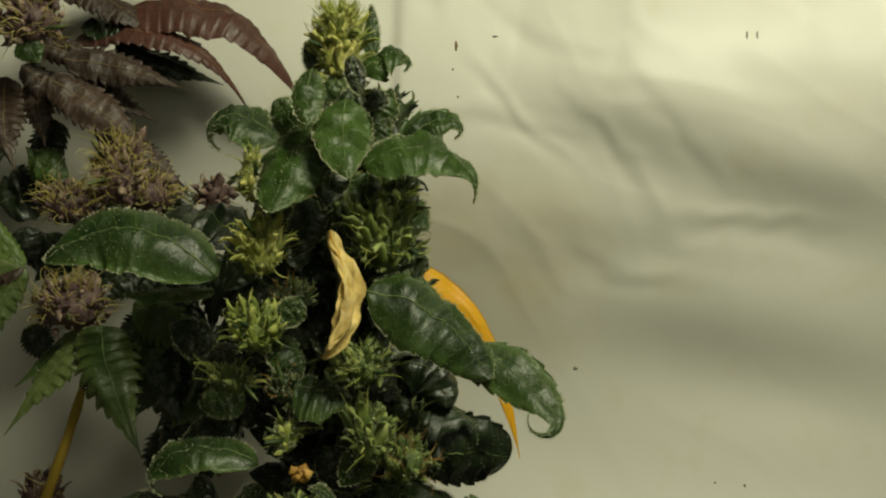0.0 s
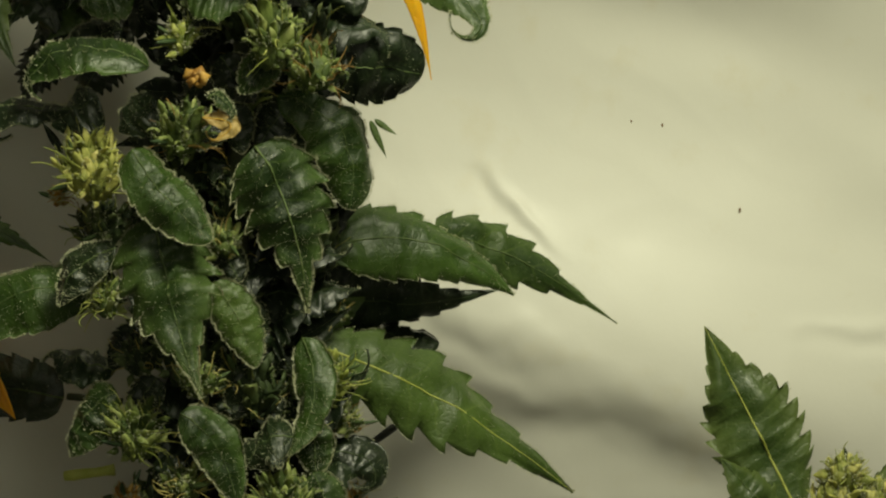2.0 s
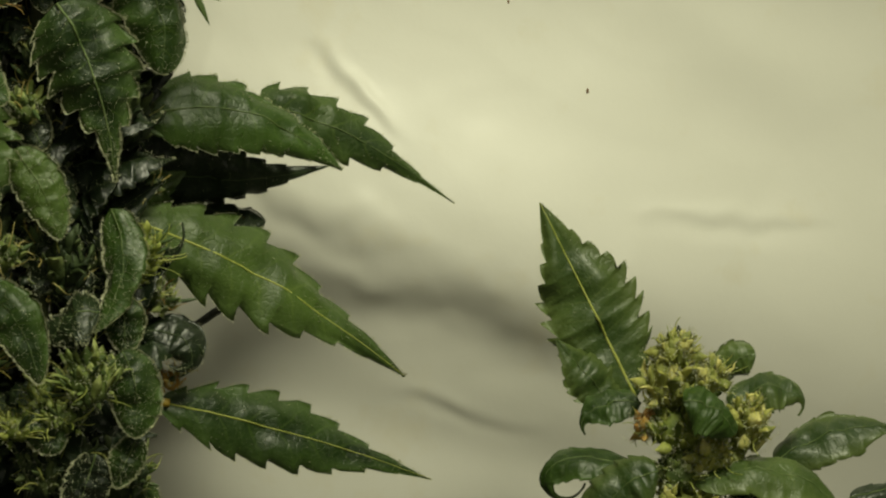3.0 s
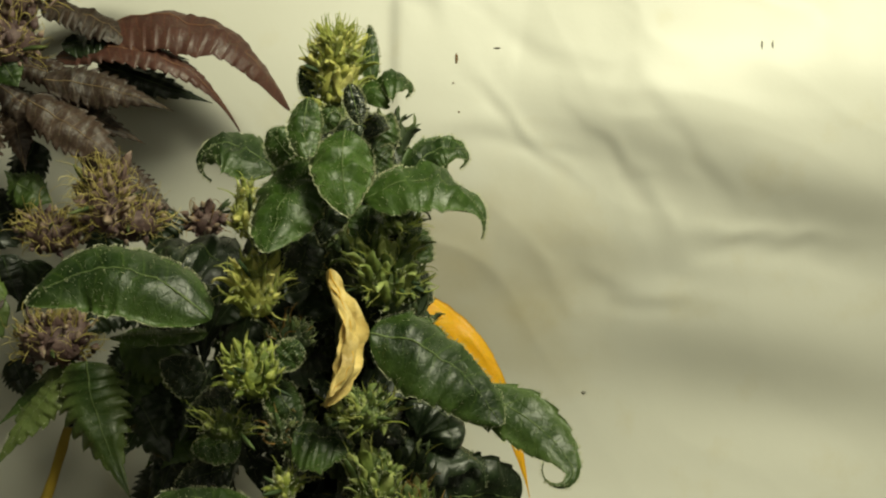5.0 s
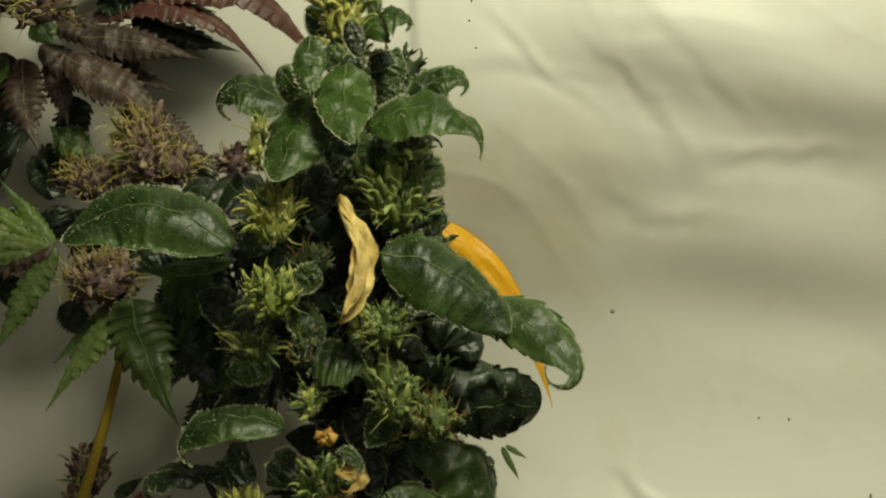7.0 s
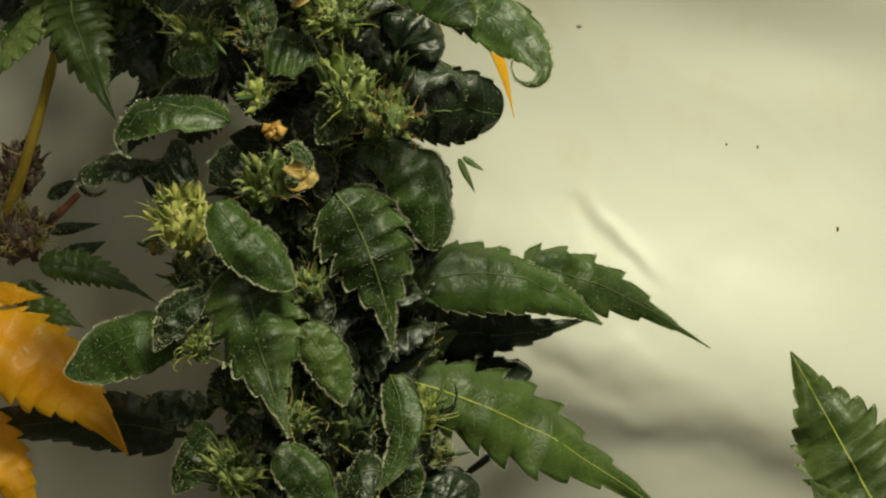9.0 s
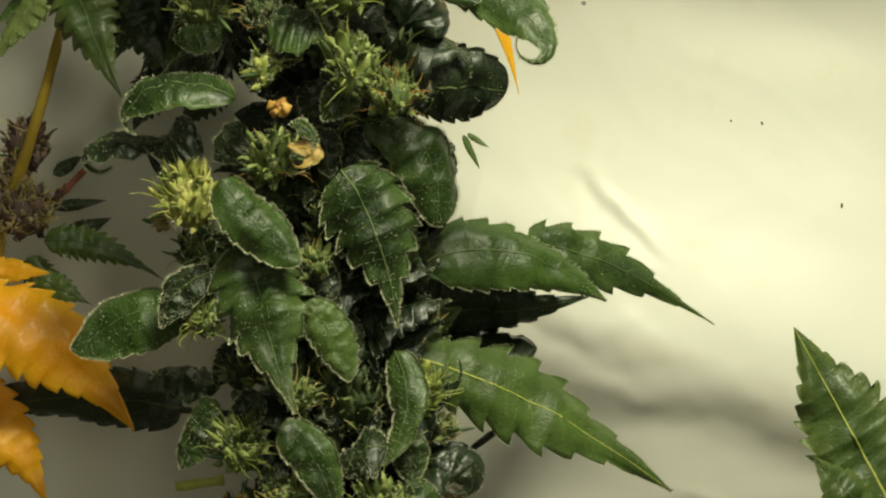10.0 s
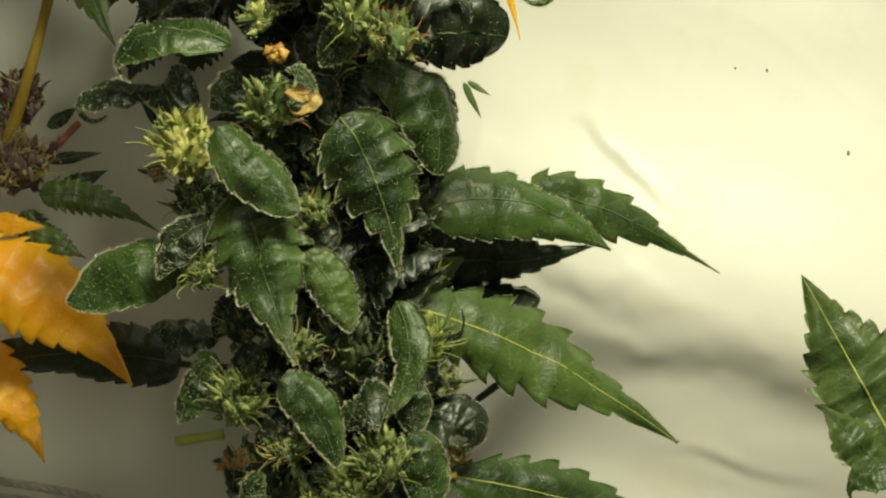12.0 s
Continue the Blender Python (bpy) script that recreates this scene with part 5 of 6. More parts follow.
# leaves behind the flowers on the outer side of the column, shade in their colour
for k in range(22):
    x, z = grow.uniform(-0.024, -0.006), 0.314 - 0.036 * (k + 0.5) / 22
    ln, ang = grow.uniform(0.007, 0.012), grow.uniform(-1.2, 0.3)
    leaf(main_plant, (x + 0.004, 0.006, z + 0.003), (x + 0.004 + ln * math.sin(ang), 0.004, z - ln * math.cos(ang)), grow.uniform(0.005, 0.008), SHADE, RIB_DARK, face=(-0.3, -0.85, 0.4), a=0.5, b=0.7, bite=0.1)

# ---- the small plant at the side ----
side_plant = plant("young_hemp_plant", "small pale green hemp plant with clawed leaves")
stalk(side_plant, "stem", (0.0911, -0.016, 0.0), (0.0880, -0.016, 0.2099), 0.0032, 0.0014, STEM, n=20, seed=8)
leaf(side_plant, (0.0856, 0.0040, 0.1996), (0.0697, 0.0060, 0.2286), 0.0156, LIME, RIB_BRIGHT, mid=(0.0779, 0.0050, 0.2138), face=(-0.1, -0.95, 0.25), fold=0.16, a=0.7, b=0.75, bite=0.15, teeth=12, frost=60, wave=0.1)
leaf(side_plant, (0.0826, 0.0020, 0.1981), (0.0727, 0.0020, 0.2085), 0.0075, LIME, RIB, face=(0.0, -0.95, 0.3), a=0.5, b=0.6, bite=0.15)
leaf(side_plant, (0.0830, -0.0160, 0.2029), (0.0751, -0.0160, 0.2008), 0.0039, GREEN, RIB, mid=(0.0786, -0.0160, 0.2028), face=(0.0, -0.55, 0.85), curl=-85, reach=0.35, a=0.45, b=0.5)
leaf(side_plant, (0.0820, -0.0180, 0.1944), (0.0701, -0.0180, 0.1932), 0.0044, GREEN, RIB, mid=(0.0755, -0.0180, 0.1954), face=(0.0, -0.55, 0.85), curl=-215, reach=0.8, a=0.42, b=0.8)
leaf(side_plant, (0.0948, -0.0080, 0.2022), (0.1008, -0.0080, 0.2089), 0.0060, LIME, RIB, mid=(0.0970, -0.0080, 0.2073), face=(0.5, -0.8, 0.35), a=0.5, b=0.35)
leaf(side_plant, (0.0959, -0.0140, 0.2022), (0.1063, -0.0140, 0.2044), 0.0041, LIME, RIB, mid=(0.1013, -0.0140, 0.2054), face=(0.0, -0.55, 0.85), curl=100, reach=0.3, a=0.45, b=0.5)
leaf(side_plant, (0.0867, -0.0280, 0.2057), (0.0941, -0.0280, 0.2014), 0.0058, GREEN, RIB, mid=(0.0906, -0.0280, 0.2051), face=(0.2, -0.7, 0.6), fold=0.4, a=0.5, b=0.4)
leaf(side_plant, (0.0897, -0.0240, 0.1933), (0.1092, -0.0240, 0.1915), 0.0049, LIME, RIB, mid=(0.1002, -0.0240, 0.1956), face=(0.0, -0.55, 0.85), curl=70, reach=0.25, a=0.5, b=0.55)
leaf(side_plant, (0.1039, -0.0100, 0.1934), (0.1197, -0.0100, 0.1993), 0.0048, LIME, RIB, mid=(0.1115, -0.0100, 0.1978), face=(0.0, -0.55, 0.85), curl=40, reach=0.3, a=0.5, b=0.6)
leaf(side_plant, (0.1155, -0.0100, 0.1885), (0.1261, -0.0100, 0.1916), 0.0021, SHADE, RIB, face=(0.0, -0.55, 0.85))
leaf(side_plant, (0.0842, -0.0260, 0.1955), (0.0736, -0.0260, 0.1849), 0.0069, LIME, RIB, mid=(0.0789, -0.0260, 0.1926), face=(-0.5, -0.8, 0.35), a=0.5, b=0.5)
leaf(side_plant, (0.0962, -0.0180, 0.1904), (0.1069, -0.0180, 0.1830), 0.0067, LIME, RIB, mid=(0.1036, -0.0180, 0.1890), face=(0.5, -0.8, 0.35), fold=0.4, a=0.5, b=0.4)
leaf(side_plant, (0.0880, -0.0160, 0.2119), (0.0877, -0.0160, 0.2143), 0.0013, SHADE, RIB_DARK, face=(0.0, -0.95, 0.3))
bud(side_plant, (0.0866, -0.0220, 0.2113), 0.0066, 0.0051, BUD_CREAM, STYLE_PALE, calyces=30, styles=10, long=0.003, frost=620, size=0.0034, bracts=0, plump=1.1, furled=0.85)
bud(side_plant, (0.0857, -0.0220, 0.2065), 0.0076, 0.0076, BUD_CREAM, STYLE_PALE, calyces=30, styles=10, long=0.003, frost=620, size=0.0034, bracts=0, plump=1.1, furled=0.85)
bud(side_plant, (0.0907, -0.0220, 0.2079), 0.0066, 0.0050, BUD_CREAM, STYLE_PALE, calyces=30, styles=10, long=0.003, frost=620, size=0.0034, bracts=0, plump=1.1, furled=0.85)
bud(side_plant, (0.0873, -0.0220, 0.2007), 0.0091, 0.0071, BUD_LIGHT, STYLE_PALE, calyces=30, styles=10, long=0.003, frost=620, size=0.0034, bracts=0, plump=1.1, furled=0.85)
bud(side_plant, (0.0967, -0.0220, 0.2010), 0.0059, 0.0079, BUD_CREAM, STYLE_PALE, calyces=30, styles=10, long=0.003, frost=620, size=0.0034, bracts=0, plump=1.1, furled=0.85)
bud(side_plant, (0.0922, -0.0220, 0.1969), 0.0074, 0.0050, BUD_CREAM, STYLE_PALE, calyces=30, styles=10, long=0.003, frost=620, size=0.0034, bracts=0, plump=1.1, furled=0.85)
bud(side_plant, (0.0892, -0.0220, 0.1886), 0.0107, 0.0079, BUD_CREAM, STYLE_PALE, calyces=30, styles=10, long=0.003, frost=620, size=0.0034, bracts=0, plump=1.1, furled=0.85)
bud(side_plant, (0.0877, -0.0220, 0.1943), 0.0066, 0.0058, BUD_GREEN, STYLE_PALE, calyces=30, styles=10, long=0.003, frost=620, size=0.0034, bracts=0, plump=1.1, furled=0.85)
bud(side_plant, (0.0972, -0.0220, 0.1874), 0.0091, 0.0066, BUD_DARK, STYLE_PALE, calyces=30, styles=10, long=0.003, frost=620, size=0.0034, bracts=0, plump=1.1, furled=0.85)
bud(side_plant, (0.0828, -0.0220, 0.2005), 0.0015, 0.0030, BUD_ORANGE, STYLE_PALE, calyces=30, styles=10, long=0.003, frost=620, size=0.0034, bracts=0, plump=1.1, furled=0.85)
# ---- the purple plant at the back ----
purple_plant = plant("purple_hemp_plant", "purple-brown flowering hemp plant with straw-coloured stigmas")
stalk(purple_plant, "stem", (-0.1250, 0.016, 0.0), (-0.0758, 0.014, 0.3721), 0.0024, 0.0016, STEM_BLACK, (-0.012, 0.004, 0), n=24, seed=3)
leaf(purple_plant, (-0.0561, 0.0220, 0.3501), (-0.0354, 0.0282, 0.3549), 0.0060, PURPLE, RIB_TAN, mid=(-0.0456, 0.0251, 0.3551), face=(0, -0.7, 0.6), bite=0.2, teeth=13, fold=0.25, a=0.5, b=0.85)
leaf(purple_plant, (-0.0524, 0.0260, 0.3425), (-0.0156, 0.0260, 0.3304), 0.0060, RUSSET, RIB_RED, mid=(-0.0300, 0.0200, 0.3445), face=(0, -0.48, 0.88), fold=0.4, bite=0.12, teeth=18, a=0.4, b=0.6)
leaf(purple_plant, (-0.0560, 0.0240, 0.3395), (-0.0239, 0.0240, 0.3265), 0.0044, RUSSET, RIB_RED, mid=(-0.0360, 0.0180, 0.3385), face=(0, -0.6, 0.75), bite=0.2, teeth=18, a=0.4, b=0.8)
leaf(purple_plant, (-0.0556, 0.0140, 0.3344), (-0.0335, 0.0140, 0.3290), 0.0066, PURPLE, RIB_TAN, mid=(-0.0448, 0.0140, 0.3328), face=(0.0, -0.95, 0.3), bite=0.2, teeth=13, fold=0.25, a=0.5, b=0.85)
leaf(purple_plant, (-0.0577, 0.0120, 0.3308), (-0.0393, 0.0120, 0.3178), 0.0085, PURPLE, RIB_TAN, mid=(-0.0480, 0.0120, 0.3248), face=(0.0, -0.95, 0.3), bite=0.2, teeth=13, fold=0.25, a=0.5, b=0.85)
leaf(purple_plant, (-0.0644, 0.0100, 0.3307), (-0.0624, 0.0100, 0.3142), 0.0086, PURPLE, RIB_TAN, mid=(-0.0649, 0.0100, 0.3229), face=(0.0, -0.95, 0.3), bite=0.2, teeth=13, fold=0.25, a=0.5, b=0.85)
leaf(purple_plant, (-0.0681, 0.0120, 0.3311), (-0.0799, 0.0120, 0.3230), 0.0061, OLIVE, RIB, face=(0.0, -0.95, 0.3), a=0.5, b=0.8)
leaf(purple_plant, (-0.0577, 0.0200, 0.3481), (-0.0393, 0.0200, 0.3384), 0.0053, PURPLE, RIB_TAN, mid=(-0.0477, 0.0200, 0.3451), face=(0.0, -0.55, 0.85), bite=0.2, teeth=13, fold=0.25, a=0.5, b=0.85)
leaf(purple_plant, (-0.0546, 0.0220, 0.3414), (-0.0387, 0.0220, 0.3404), 0.0045, SHADE, RIB_DARK, mid=(-0.0466, 0.0220, 0.3424), face=(0.0, -0.55, 0.85), bite=0.2, teeth=13, fold=0.25, a=0.5, b=0.85)
leaf(purple_plant, (-0.0712, 0.0040, 0.3354), (-0.0710, 0.0040, 0.3300), 0.0058, OLIVE, RIB, face=(0.0, -0.95, 0.3))
leaf(purple_plant, (-0.0594, 0.0020, 0.3363), (-0.0564, 0.0020, 0.3317), 0.0056, GREEN, RIB, face=(0.0, -0.95, 0.3))
leaf(purple_plant, (-0.0701, 0.0040, 0.3414), (-0.0686, 0.0040, 0.3369), 0.0068, GREEN, RIB, face=(0.0, -0.95, 0.3))
leaf(purple_plant, (-0.0468, 0.0240, 0.3205), (-0.0353, 0.0240, 0.3129), 0.0061, PURPLE, RIB_TAN, face=(0.0, -0.95, 0.3), bite=0.2, teeth=13, fold=0.25, a=0.5, b=0.85)
leaf(purple_plant, (-0.0617, 0.0200, 0.3175), (-0.0554, 0.0200, 0.3142), 0.0061, OLIVE, RIB, face=(0.0, -0.95, 0.3))
leaf(purple_plant, (-0.0611, 0.0120, 0.2977), (-0.0844, 0.0120, 0.3053), 0.0045, PALE, RIB, face=(0.0, -0.95, 0.3), bite=0.2, teeth=12, a=0.45, b=0.8)
leaf(purple_plant, (-0.0611, 0.0120, 0.2977), (-0.0844, 0.0120, 0.3012), 0.0040, PALE, RIB, face=(0.0, -0.95, 0.3), bite=0.2, teeth=12, a=0.45, b=0.8)
leaf(purple_plant, (-0.0611, 0.0120, 0.2977), (-0.0850, 0.0120, 0.2916), 0.0059, PURPLE, RIB_TAN, face=(0.0, -0.95, 0.3), bite=0.2, teeth=12, a=0.45, b=0.8)
leaf(purple_plant, (-0.0611, 0.0120, 0.2977), (-0.0834, 0.0120, 0.2951), 0.0040, PALE, RIB, face=(0.0, -0.95, 0.3), bite=0.2, teeth=12, a=0.45, b=0.8)
leaf(purple_plant, (-0.0611, 0.0120, 0.2977), (-0.0733, 0.0120, 0.2781), 0.0057, PALE, RIB, face=(0.0, -0.95, 0.3), bite=0.2, teeth=12, a=0.45, b=0.8)
leaf(purple_plant, (-0.0611, 0.0120, 0.2977), (-0.0760, 0.0120, 0.3071), 0.0040, FRESH, RIB, face=(0.0, -0.95, 0.3), bite=0.2, teeth=12, a=0.45, b=0.8)
leaf(purple_plant, (-0.0611, 0.0120, 0.2977), (-0.0708, 0.0120, 0.3100), 0.0034, FRESH, RIB, face=(0.0, -0.95, 0.3), bite=0.2, teeth=12, a=0.45, b=0.8)
leaf(purple_plant, (-0.0494, 0.0120, 0.2875), (-0.0639, 0.0120, 0.2683), 0.0069, PALE, RIB, mid=(-0.0561, 0.0120, 0.2791), face=(-0.3, -0.9, 0.2), bite=0.25, teeth=11, a=0.45, b=0.9, frost=80)
leaf(purple_plant, (-0.0463, 0.0080, 0.2875), (-0.0385, 0.0060, 0.2655), 0.0112, LIME, RIB, mid=(-0.0444, 0.0080, 0.2781), face=(0.0, -0.95, 0.3), bite=0.22, teeth=11, a=0.45, b=0.8, frost=80)
leaf(purple_plant, (-0.0412, 0.0100, 0.2913), (-0.0308, 0.0100, 0.2803), 0.0085, OLIVE, RIB, mid=(-0.0347, 0.0100, 0.2872), face=(0.0, -0.95, 0.3), bite=0.2, teeth=9)
leaf(purple_plant, (-0.0509, 0.0140, 0.2875), (-0.0628, 0.0140, 0.2766), 0.0044, OLIVE, RIB_DARK, face=(-0.5, -0.8, 0.35), bite=0.2, teeth=9)
# from here the SHADE leaves of the back have their shade in the colour
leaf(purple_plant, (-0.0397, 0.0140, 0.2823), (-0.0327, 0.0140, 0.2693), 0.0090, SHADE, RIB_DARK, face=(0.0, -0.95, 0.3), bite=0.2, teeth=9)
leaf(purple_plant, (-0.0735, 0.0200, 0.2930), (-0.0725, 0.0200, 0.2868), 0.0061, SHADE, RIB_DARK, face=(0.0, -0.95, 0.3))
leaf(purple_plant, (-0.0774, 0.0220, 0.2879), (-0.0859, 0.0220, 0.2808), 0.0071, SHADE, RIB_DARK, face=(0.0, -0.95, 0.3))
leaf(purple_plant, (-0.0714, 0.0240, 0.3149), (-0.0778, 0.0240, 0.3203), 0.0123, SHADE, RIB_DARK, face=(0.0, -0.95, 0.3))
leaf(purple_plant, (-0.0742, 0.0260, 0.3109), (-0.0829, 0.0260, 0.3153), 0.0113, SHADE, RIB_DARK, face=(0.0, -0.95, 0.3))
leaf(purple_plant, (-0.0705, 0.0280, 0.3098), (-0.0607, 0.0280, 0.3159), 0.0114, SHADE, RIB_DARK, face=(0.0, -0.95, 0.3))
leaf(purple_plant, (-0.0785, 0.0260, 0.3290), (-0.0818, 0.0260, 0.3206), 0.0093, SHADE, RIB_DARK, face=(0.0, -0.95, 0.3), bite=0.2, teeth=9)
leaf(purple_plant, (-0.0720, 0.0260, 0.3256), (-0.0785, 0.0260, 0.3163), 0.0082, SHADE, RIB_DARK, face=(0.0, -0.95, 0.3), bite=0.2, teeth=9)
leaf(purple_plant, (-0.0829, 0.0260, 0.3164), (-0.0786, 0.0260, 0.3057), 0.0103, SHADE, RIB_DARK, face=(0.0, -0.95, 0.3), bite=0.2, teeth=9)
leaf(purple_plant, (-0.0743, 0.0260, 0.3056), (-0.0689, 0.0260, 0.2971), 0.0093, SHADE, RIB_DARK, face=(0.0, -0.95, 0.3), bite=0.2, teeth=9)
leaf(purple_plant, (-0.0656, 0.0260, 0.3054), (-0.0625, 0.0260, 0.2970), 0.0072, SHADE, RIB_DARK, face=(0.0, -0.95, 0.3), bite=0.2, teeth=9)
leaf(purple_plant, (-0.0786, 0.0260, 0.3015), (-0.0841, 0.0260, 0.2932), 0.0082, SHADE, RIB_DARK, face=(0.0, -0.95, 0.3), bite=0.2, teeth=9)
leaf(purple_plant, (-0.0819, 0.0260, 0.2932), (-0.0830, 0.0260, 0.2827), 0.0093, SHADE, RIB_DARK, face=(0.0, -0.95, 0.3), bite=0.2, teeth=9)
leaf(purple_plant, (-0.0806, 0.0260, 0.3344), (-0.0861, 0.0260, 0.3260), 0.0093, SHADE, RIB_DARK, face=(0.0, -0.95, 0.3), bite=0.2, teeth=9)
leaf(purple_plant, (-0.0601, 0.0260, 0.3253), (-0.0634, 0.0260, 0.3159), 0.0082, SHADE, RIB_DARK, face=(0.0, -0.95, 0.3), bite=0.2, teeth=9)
leaf(purple_plant, (-0.0641, 0.0180, 0.3339), (-0.0505, 0.0180, 0.3242), 0.0060, PURPLE, RIB_TAN, face=(0.0, -0.95, 0.3), bite=0.2, teeth=11, a=0.5, b=0.85)
leaf(purple_plant, (-0.0562, 0.0200, 0.3329), (-0.0395, 0.0200, 0.3241), 0.0057, PURPLE, RIB_TAN, face=(0.0, -0.95, 0.3), bite=0.2, teeth=11, a=0.5, b=0.85)
leaf(purple_plant, (-0.0614, 0.0160, 0.3377), (-0.0468, 0.0160, 0.3336), 0.0050, PURPLE, RIB_TAN, face=(0.0, -0.95, 0.3), bite=0.2, teeth=11, a=0.5, b=0.85)
leaf(purple_plant, (-0.0699, 0.0160, 0.3328), (-0.0731, 0.0160, 0.3175), 0.0070, PURPLE, RIB_TAN, face=(0.0, -0.95, 0.3), bite=0.2, teeth=11, a=0.5, b=0.85)
leaf(purple_plant, (-0.0620, 0.0180, 0.3318), (-0.0595, 0.0180, 0.3193), 0.0060, PURPLE, RIB_TAN, face=(0.0, -0.95, 0.3), bite=0.2, teeth=11, a=0.5, b=0.85)
leaf(purple_plant, (-0.0526, 0.0260, 0.3250), (-0.0388, 0.0260, 0.3152), 0.0062, PURPLE, RIB_TAN, face=(0.0, -0.95, 0.3), bite=0.2, teeth=11, a=0.5, b=0.85)
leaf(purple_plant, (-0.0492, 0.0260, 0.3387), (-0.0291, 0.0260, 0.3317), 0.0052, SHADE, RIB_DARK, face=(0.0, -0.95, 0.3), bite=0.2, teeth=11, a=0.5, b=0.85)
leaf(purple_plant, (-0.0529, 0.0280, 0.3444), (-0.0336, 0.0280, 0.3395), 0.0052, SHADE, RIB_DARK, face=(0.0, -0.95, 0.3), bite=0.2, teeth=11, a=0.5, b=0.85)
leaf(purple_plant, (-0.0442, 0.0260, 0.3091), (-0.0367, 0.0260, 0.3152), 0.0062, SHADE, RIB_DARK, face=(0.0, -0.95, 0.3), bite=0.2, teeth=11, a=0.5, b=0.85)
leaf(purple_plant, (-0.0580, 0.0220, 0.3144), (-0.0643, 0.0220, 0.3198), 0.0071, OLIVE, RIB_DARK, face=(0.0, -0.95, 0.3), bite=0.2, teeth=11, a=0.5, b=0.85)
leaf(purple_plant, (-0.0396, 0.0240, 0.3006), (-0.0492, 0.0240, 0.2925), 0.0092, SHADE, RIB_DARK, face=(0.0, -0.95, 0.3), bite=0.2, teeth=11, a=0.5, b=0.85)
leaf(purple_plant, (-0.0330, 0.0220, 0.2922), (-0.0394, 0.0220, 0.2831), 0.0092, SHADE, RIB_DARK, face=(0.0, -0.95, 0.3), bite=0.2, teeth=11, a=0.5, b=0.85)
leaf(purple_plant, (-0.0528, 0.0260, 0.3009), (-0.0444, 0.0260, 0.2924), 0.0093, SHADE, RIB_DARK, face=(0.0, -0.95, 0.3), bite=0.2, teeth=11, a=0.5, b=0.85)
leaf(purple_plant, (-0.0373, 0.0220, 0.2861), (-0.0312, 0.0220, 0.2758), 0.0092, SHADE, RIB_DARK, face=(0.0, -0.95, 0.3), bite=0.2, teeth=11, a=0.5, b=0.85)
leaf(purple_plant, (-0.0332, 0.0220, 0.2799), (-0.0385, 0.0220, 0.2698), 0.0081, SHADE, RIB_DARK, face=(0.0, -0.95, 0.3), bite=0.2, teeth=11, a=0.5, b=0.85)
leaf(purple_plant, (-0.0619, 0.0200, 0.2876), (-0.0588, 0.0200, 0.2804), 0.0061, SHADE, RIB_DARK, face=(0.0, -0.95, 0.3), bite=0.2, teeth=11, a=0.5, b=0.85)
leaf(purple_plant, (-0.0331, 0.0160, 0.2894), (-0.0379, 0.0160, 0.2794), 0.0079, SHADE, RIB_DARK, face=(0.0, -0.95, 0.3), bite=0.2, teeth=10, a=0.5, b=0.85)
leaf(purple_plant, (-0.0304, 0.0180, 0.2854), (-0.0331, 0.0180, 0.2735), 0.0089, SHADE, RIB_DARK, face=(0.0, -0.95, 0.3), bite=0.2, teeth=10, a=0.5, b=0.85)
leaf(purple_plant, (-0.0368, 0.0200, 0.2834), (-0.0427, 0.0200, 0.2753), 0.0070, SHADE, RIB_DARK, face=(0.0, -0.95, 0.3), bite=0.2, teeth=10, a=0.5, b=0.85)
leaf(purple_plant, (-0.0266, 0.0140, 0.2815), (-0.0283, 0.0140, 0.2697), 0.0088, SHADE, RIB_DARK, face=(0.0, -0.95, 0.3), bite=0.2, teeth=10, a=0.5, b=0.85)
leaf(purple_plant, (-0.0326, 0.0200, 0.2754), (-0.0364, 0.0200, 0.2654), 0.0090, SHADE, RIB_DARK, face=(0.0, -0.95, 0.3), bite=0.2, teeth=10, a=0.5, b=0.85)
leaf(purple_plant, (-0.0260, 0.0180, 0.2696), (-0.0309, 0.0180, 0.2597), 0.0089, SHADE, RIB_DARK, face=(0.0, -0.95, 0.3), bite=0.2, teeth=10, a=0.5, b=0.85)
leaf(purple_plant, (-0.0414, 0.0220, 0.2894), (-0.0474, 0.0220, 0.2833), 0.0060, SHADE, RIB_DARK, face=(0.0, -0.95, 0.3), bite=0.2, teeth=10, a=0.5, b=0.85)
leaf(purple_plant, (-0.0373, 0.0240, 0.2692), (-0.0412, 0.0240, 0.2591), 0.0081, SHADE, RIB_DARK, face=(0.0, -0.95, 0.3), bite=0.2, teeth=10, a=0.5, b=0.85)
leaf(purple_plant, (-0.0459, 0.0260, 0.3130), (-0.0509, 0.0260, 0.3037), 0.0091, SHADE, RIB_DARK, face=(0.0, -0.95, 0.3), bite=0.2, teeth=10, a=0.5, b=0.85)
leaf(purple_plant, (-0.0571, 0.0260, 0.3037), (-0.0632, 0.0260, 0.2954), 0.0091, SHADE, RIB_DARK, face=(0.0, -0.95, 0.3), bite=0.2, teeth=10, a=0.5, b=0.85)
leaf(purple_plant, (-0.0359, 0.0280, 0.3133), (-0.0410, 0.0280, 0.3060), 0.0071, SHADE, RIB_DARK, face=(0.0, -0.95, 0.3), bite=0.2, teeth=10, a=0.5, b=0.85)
bud(purple_plant, (-0.0584, 0.0060, 0.3493), 0.0146, 0.0146, BUD_PURPLE, STYLE_STRAW, calyces=60, styles=76, long=0.006, size=0.0034, label='purple flower with straw-coloured stigmas', bract_mat=BUD_DARK, frost=60, curl=40, thin=0.00014, furled=0.15)
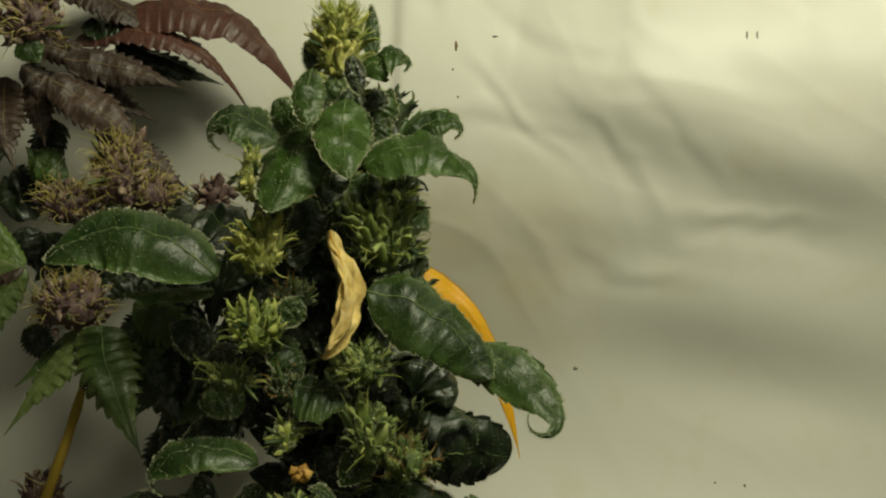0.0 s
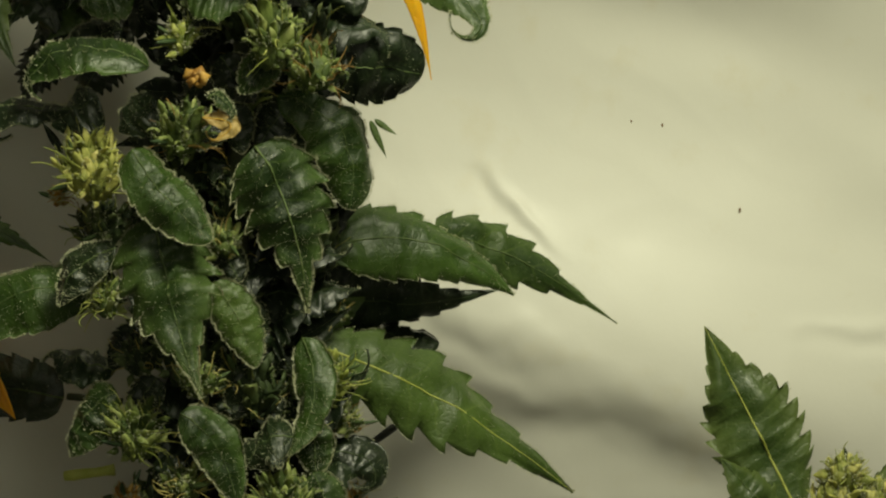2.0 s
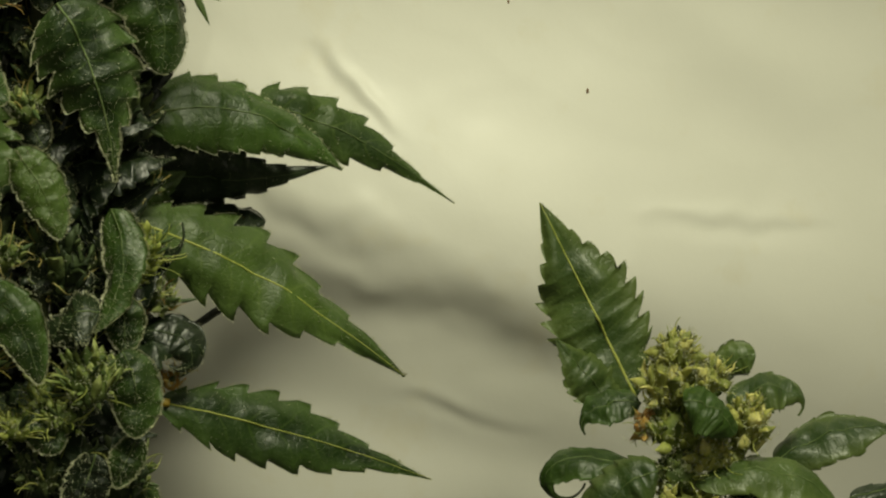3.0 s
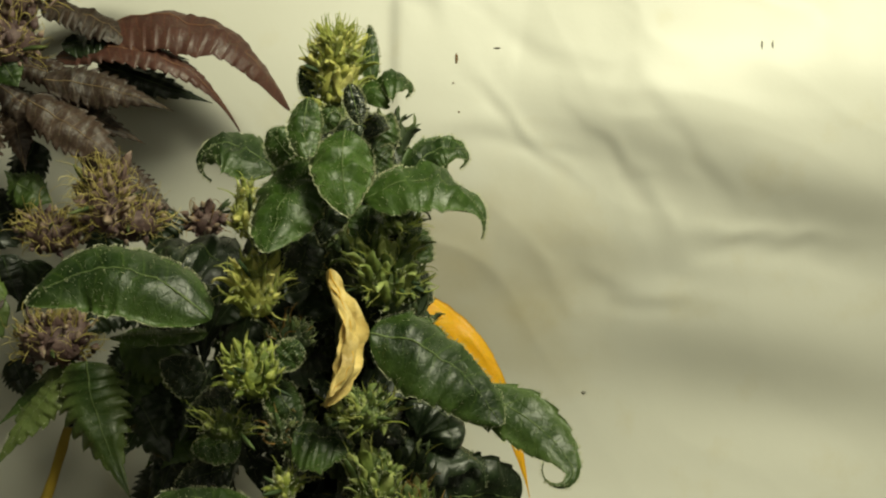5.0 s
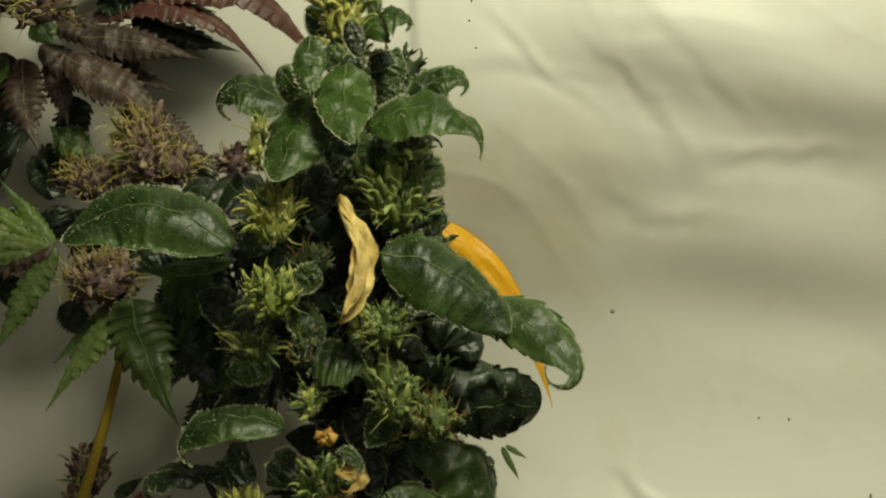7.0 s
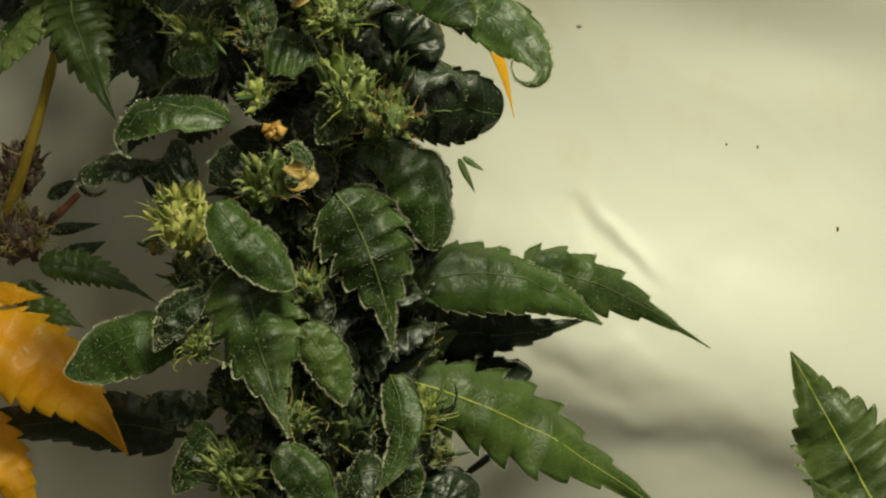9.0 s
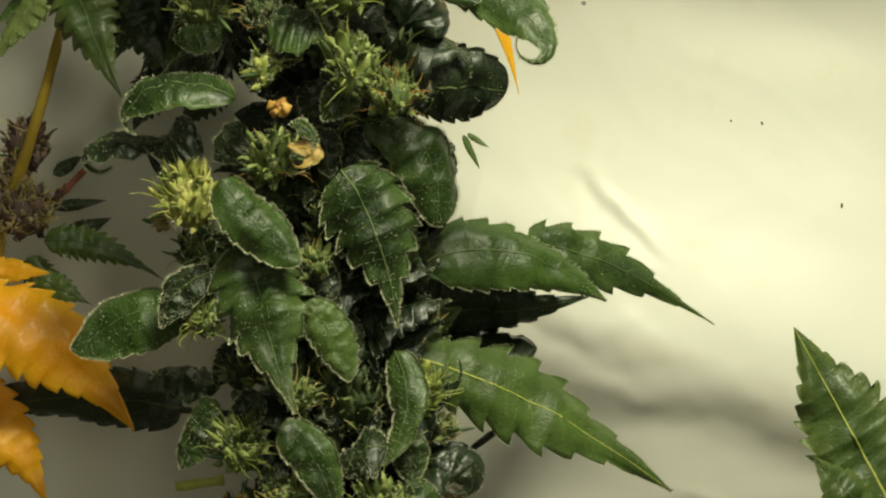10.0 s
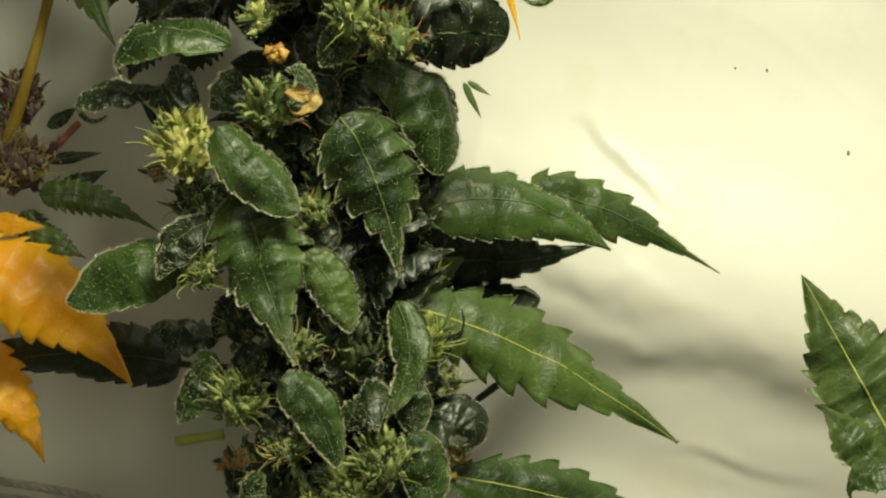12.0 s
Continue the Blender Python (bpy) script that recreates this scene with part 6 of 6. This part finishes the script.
bud(purple_plant, (-0.0709, 0.0080, 0.3512), 0.0156, 0.0127, BUD_PURPLE, STYLE_STRAW, calyces=56, styles=42, long=0.005, size=0.0034, bract_mat=BUD_DARK, frost=60, curl=40, thin=0.00014, furled=0.15)
bud(purple_plant, (-0.0589, 0.0040, 0.3395), 0.0125, 0.0106, BUD_PURPLE, STYLE_STRAW, calyces=44, styles=30, long=0.005, size=0.003, bract_mat=BUD_DARK, frost=60, curl=40, thin=0.00014, furled=0.15)
bud(purple_plant, (-0.0723, 0.0060, 0.3398), 0.0126, 0.0107, BUD_PURPLE, STYLE_STRAW, calyces=44, styles=20, long=0.004, size=0.0034, bract_mat=BUD_DARK, frost=60, curl=40, thin=0.00014, furled=0.15)
bud(purple_plant, (-0.0651, 0.0080, 0.3632), 0.0195, 0.0147, BUD_PURPLE, STYLE_STRAW, calyces=60, styles=42, long=0.005, size=0.0034, bract_mat=BUD_DARK, frost=60, curl=40, thin=0.00014, furled=0.15)
bud(purple_plant, (-0.0440, 0.0100, 0.3138), 0.0090, 0.0128, BUD_PURPLE, STYLE_STRAW, calyces=44, styles=59, long=0.0058, size=0.003, bract_mat=BUD_DARK, frost=60, curl=40, thin=0.00014, furled=0.15)
bud(purple_plant, (-0.0399, 0.0120, 0.3108), 0.0109, 0.0079, BUD_PURPLE, STYLE_STRAW, calyces=36, styles=34, long=0.005, bract_mat=BUD_DARK, frost=60, curl=40, thin=0.00014, furled=0.15)
bud(purple_plant, (-0.0533, 0.0120, 0.3086), 0.0119, 0.0079, BUD_PURPLE, STYLE_STRAW, calyces=40, styles=42, long=0.005, bract_mat=BUD_DARK, frost=60, curl=40, thin=0.00014, furled=0.15)
bud(purple_plant, (-0.0520, 0.0106, 0.2910), 0.0148, 0.0098, BUD_PURPLE, STYLE_STRAW, calyces=50, styles=51, long=0.005, label='mauve flower with curled stigmas', bract_mat=BUD_DARK, frost=60, curl=40, thin=0.00014, furled=0.15)
bud(purple_plant, (-0.0281, 0.0140, 0.3106), 0.0070, 0.0060, BUD_PURPLE, STYLE_RUST, calyces=24, styles=7, long=0.004, bract_mat=BUD_DARK, frost=60, curl=40, thin=0.00014, furled=0.15)
stalk(purple_plant, "branch", (-0.0499, 0.0160, 0.2814), (-0.0638, 0.0215, 0.2442), 0.0008, 0.0011, STEM_YELLOW, (0.0008, 0, 0), label="yellow-green branch", n=18)
stalk(purple_plant, 'branch', (-0.0491, 0.0155, 0.2834), (-0.0500, 0.0155, 0.2764), 0.00118, 0.00118, STEM_BLACK, (0, 0, 0))
stalk(purple_plant, 'branch', (-0.0637, 0.0215, 0.2461), (-0.0685, 0.0215, 0.2112), 0.00094, 0.00094, STEM_YELLOW, (0, 0, 0))
stalk(purple_plant, 'branch', (-0.0557, 0.0240, 0.2469), (-0.0499, 0.0240, 0.2524), 0.00076, 0.00057, STEM_RED, (0, 0, 0), label='reddish side branch')
bud(purple_plant, (-0.0605, 0.0220, 0.2456), 0.0123, 0.0104, BUD_PURPLE, STYLE_STRAW, calyces=56, styles=51, long=0.0045, bract_mat=BUD_DARK, frost=60, curl=40, thin=0.00014, furled=0.15)
bud(purple_plant, (-0.0609, 0.0260, 0.2563), 0.0076, 0.0105, BUD_PURPLE, STYLE_STRAW, calyces=36, styles=10, bract_mat=BUD_DARK, frost=60, curl=40, thin=0.00014, furled=0.15)
bud(purple_plant, (-0.0636, 0.0260, 0.2496), 0.0057, 0.0076, BUD_PURPLE, STYLE_STRAW, calyces=30, styles=11, bract_mat=BUD_DARK, frost=60, curl=40, thin=0.00014, furled=0.15)
leaf(purple_plant, (-0.0553, 0.0170, 0.2408), (-0.0346, 0.0170, 0.2341), 0.0058, OLIVE, RIB_DARK, mid=(-0.0457, 0.0170, 0.2399), face=(0.0, -0.95, 0.3), bite=0.25, teeth=12, a=0.45, b=0.9)
leaf(purple_plant, (-0.0577, 0.0180, 0.2350), (-0.0477, 0.0180, 0.2298), 0.0047, OLIVE, RIB_DARK, face=(0.0, -0.95, 0.3), bite=0.2, teeth=9)
leaf(purple_plant, (-0.0592, 0.0200, 0.2377), (-0.0541, 0.0200, 0.2291), 0.0056, OLIVE, RIB_DARK, face=(0.0, -0.95, 0.3), bite=0.2, teeth=9)
leaf(purple_plant, (-0.0551, 0.0220, 0.2461), (-0.0457, 0.0220, 0.2474), 0.0021, SHADE, RIB_DARK, face=(0.0, -0.95, 0.3))
leaf(purple_plant, (-0.0538, 0.0220, 0.2408), (-0.0448, 0.0220, 0.2444), 0.0034, SHADE, RIB_DARK, face=(0.0, -0.95, 0.3))
leaf(purple_plant, (-0.0555, 0.0240, 0.2517), (-0.0501, 0.0240, 0.2550), 0.0025, SHADE, RIB_DARK, face=(0.0, -0.95, 0.3))
leaf(purple_plant, (-0.0729, 0.0040, 0.2361), (-0.0382, 0.0080, 0.2101), 0.0134, YELLOW, RIB_DRY, mid=(-0.0520, 0.0060, 0.2256), face=(0, -0.75, 0.65), teeth=12, a=0.5, b=0.75, label='large orange-yellow fan leaf', bite=0.16, ribbed=False)
leaf(purple_plant, (-0.0727, 0.0120, 0.2205), (-0.0547, 0.0120, 0.1961), 0.0099, YELLOW, RIB_DRY, mid=(-0.0611, 0.0120, 0.2083), face=(0, -0.75, 0.65), teeth=11, a=0.5, b=0.8, label='large orange-yellow fan leaf', bite=0.16, ribbed=False)
leaf(purple_plant, (-0.0669, 0.0140, 0.2368), (-0.0536, 0.0140, 0.2357), 0.0042, YELLOW, RIB_DRY, face=(0.0, -0.95, 0.3), teeth=8, a=0.5, b=0.6, label='large orange-yellow fan leaf', bite=0.16, ribbed=False)
# fan leaves, shade painted into their colour, that fill the space between the two plants
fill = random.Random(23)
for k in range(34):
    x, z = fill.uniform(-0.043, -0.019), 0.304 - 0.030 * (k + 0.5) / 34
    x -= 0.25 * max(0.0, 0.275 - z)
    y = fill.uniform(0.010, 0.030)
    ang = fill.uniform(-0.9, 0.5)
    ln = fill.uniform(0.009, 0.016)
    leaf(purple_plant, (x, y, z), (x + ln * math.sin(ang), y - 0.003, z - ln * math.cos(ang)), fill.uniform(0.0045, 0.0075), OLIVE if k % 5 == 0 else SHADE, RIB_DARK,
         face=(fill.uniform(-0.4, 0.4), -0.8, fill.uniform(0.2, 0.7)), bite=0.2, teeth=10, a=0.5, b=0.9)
# ---- the cord and marks on the sheet ----
cord = tagged(new("tie_cord"), "worn white two-strand cord tied across below the plants", "cord")
for lift, (p, q) in ((0.0, ((-0.0753, 0.0300, 0.1890), (-0.0342, 0.0300, 0.1807))), (0.0, ((-0.0761, 0.0320, 0.1855), (-0.0393, 0.0320, 0.1785)))):
    for ply in range(3):
        line = bent(p, q, (0, 0, 0.0012), 60)
        for i in range(60):
            ang = i * 0.75 + ply * 2.094
            line[i] += np.array((0, 0.00042 * math.cos(ang), 0.00042 * math.sin(ang)))
        v, f = tube(line, [0.00048] * 60, 6)
        part("strand", mesh_of("strand", v, f, [CORD]), cord)
pebble('seed_husk', (0.0828, sheet_y(0.0828, 0.2436) - 0.0001, 0.2436), 0.00027, 0.00046, SPECK, 'small brown husk stuck to the white sheet', 'husk', 1)
pebble('resin_drip', (0.0124, sheet_y(0.0124, 0.3410) - 0.0001, 0.3410), 0.00028, 0.00087, SPECK, 'short brown drip on the white sheet', 'drip', 2)
pebble('speck', (0.0119, sheet_y(0.0119, 0.3366) - 0.0001, 0.3366), 0.00017, 0.00020, SPECK, 'tiny brown speck on the white sheet', 'speck', 3)
pebble('speck', (0.0129, sheet_y(0.0129, 0.3314) - 0.0001, 0.3314), 0.00021, 0.00016, SPECK, 'tiny brown speck on the white sheet', 'speck', 4)
pebble('scuff', (0.0664, sheet_y(0.0664, 0.3428) - 0.0001, 0.3428), 0.00017, 0.00087, NICK, 'short dark scuff on the white sheet', 'scuff', 5)
pebble('scuff', (0.0683, sheet_y(0.0683, 0.3429) - 0.0001, 0.3429), 0.00017, 0.00079, NICK, 'short dark scuff on the white sheet', 'scuff', 6)
pebble('scuff', (0.0197, sheet_y(0.0197, 0.3429) - 0.0001, 0.3429), 0.00062, 0.00016, NICK, 'short dark scuff on the white sheet', 'scuff', 7)
pebble('scuff', (0.0354, sheet_y(0.0354, 0.2810) - 0.0001, 0.2810), 0.00055, 0.00032, NICK, 'faint grey-brown scuff on the sheet', 'scuff', 8)
pebble('speck', (0.0626, sheet_y(0.0626, 0.2591) - 0.0001, 0.2591), 0.00020, 0.00023, SPECK, 'tiny brown speck on the white sheet', 'speck', 9)
pebble('speck', (0.0683, sheet_y(0.0683, 0.2586) - 0.0001, 0.2586), 0.00020, 0.00031, SPECK, 'tiny brown speck on the white sheet', 'speck', 10)
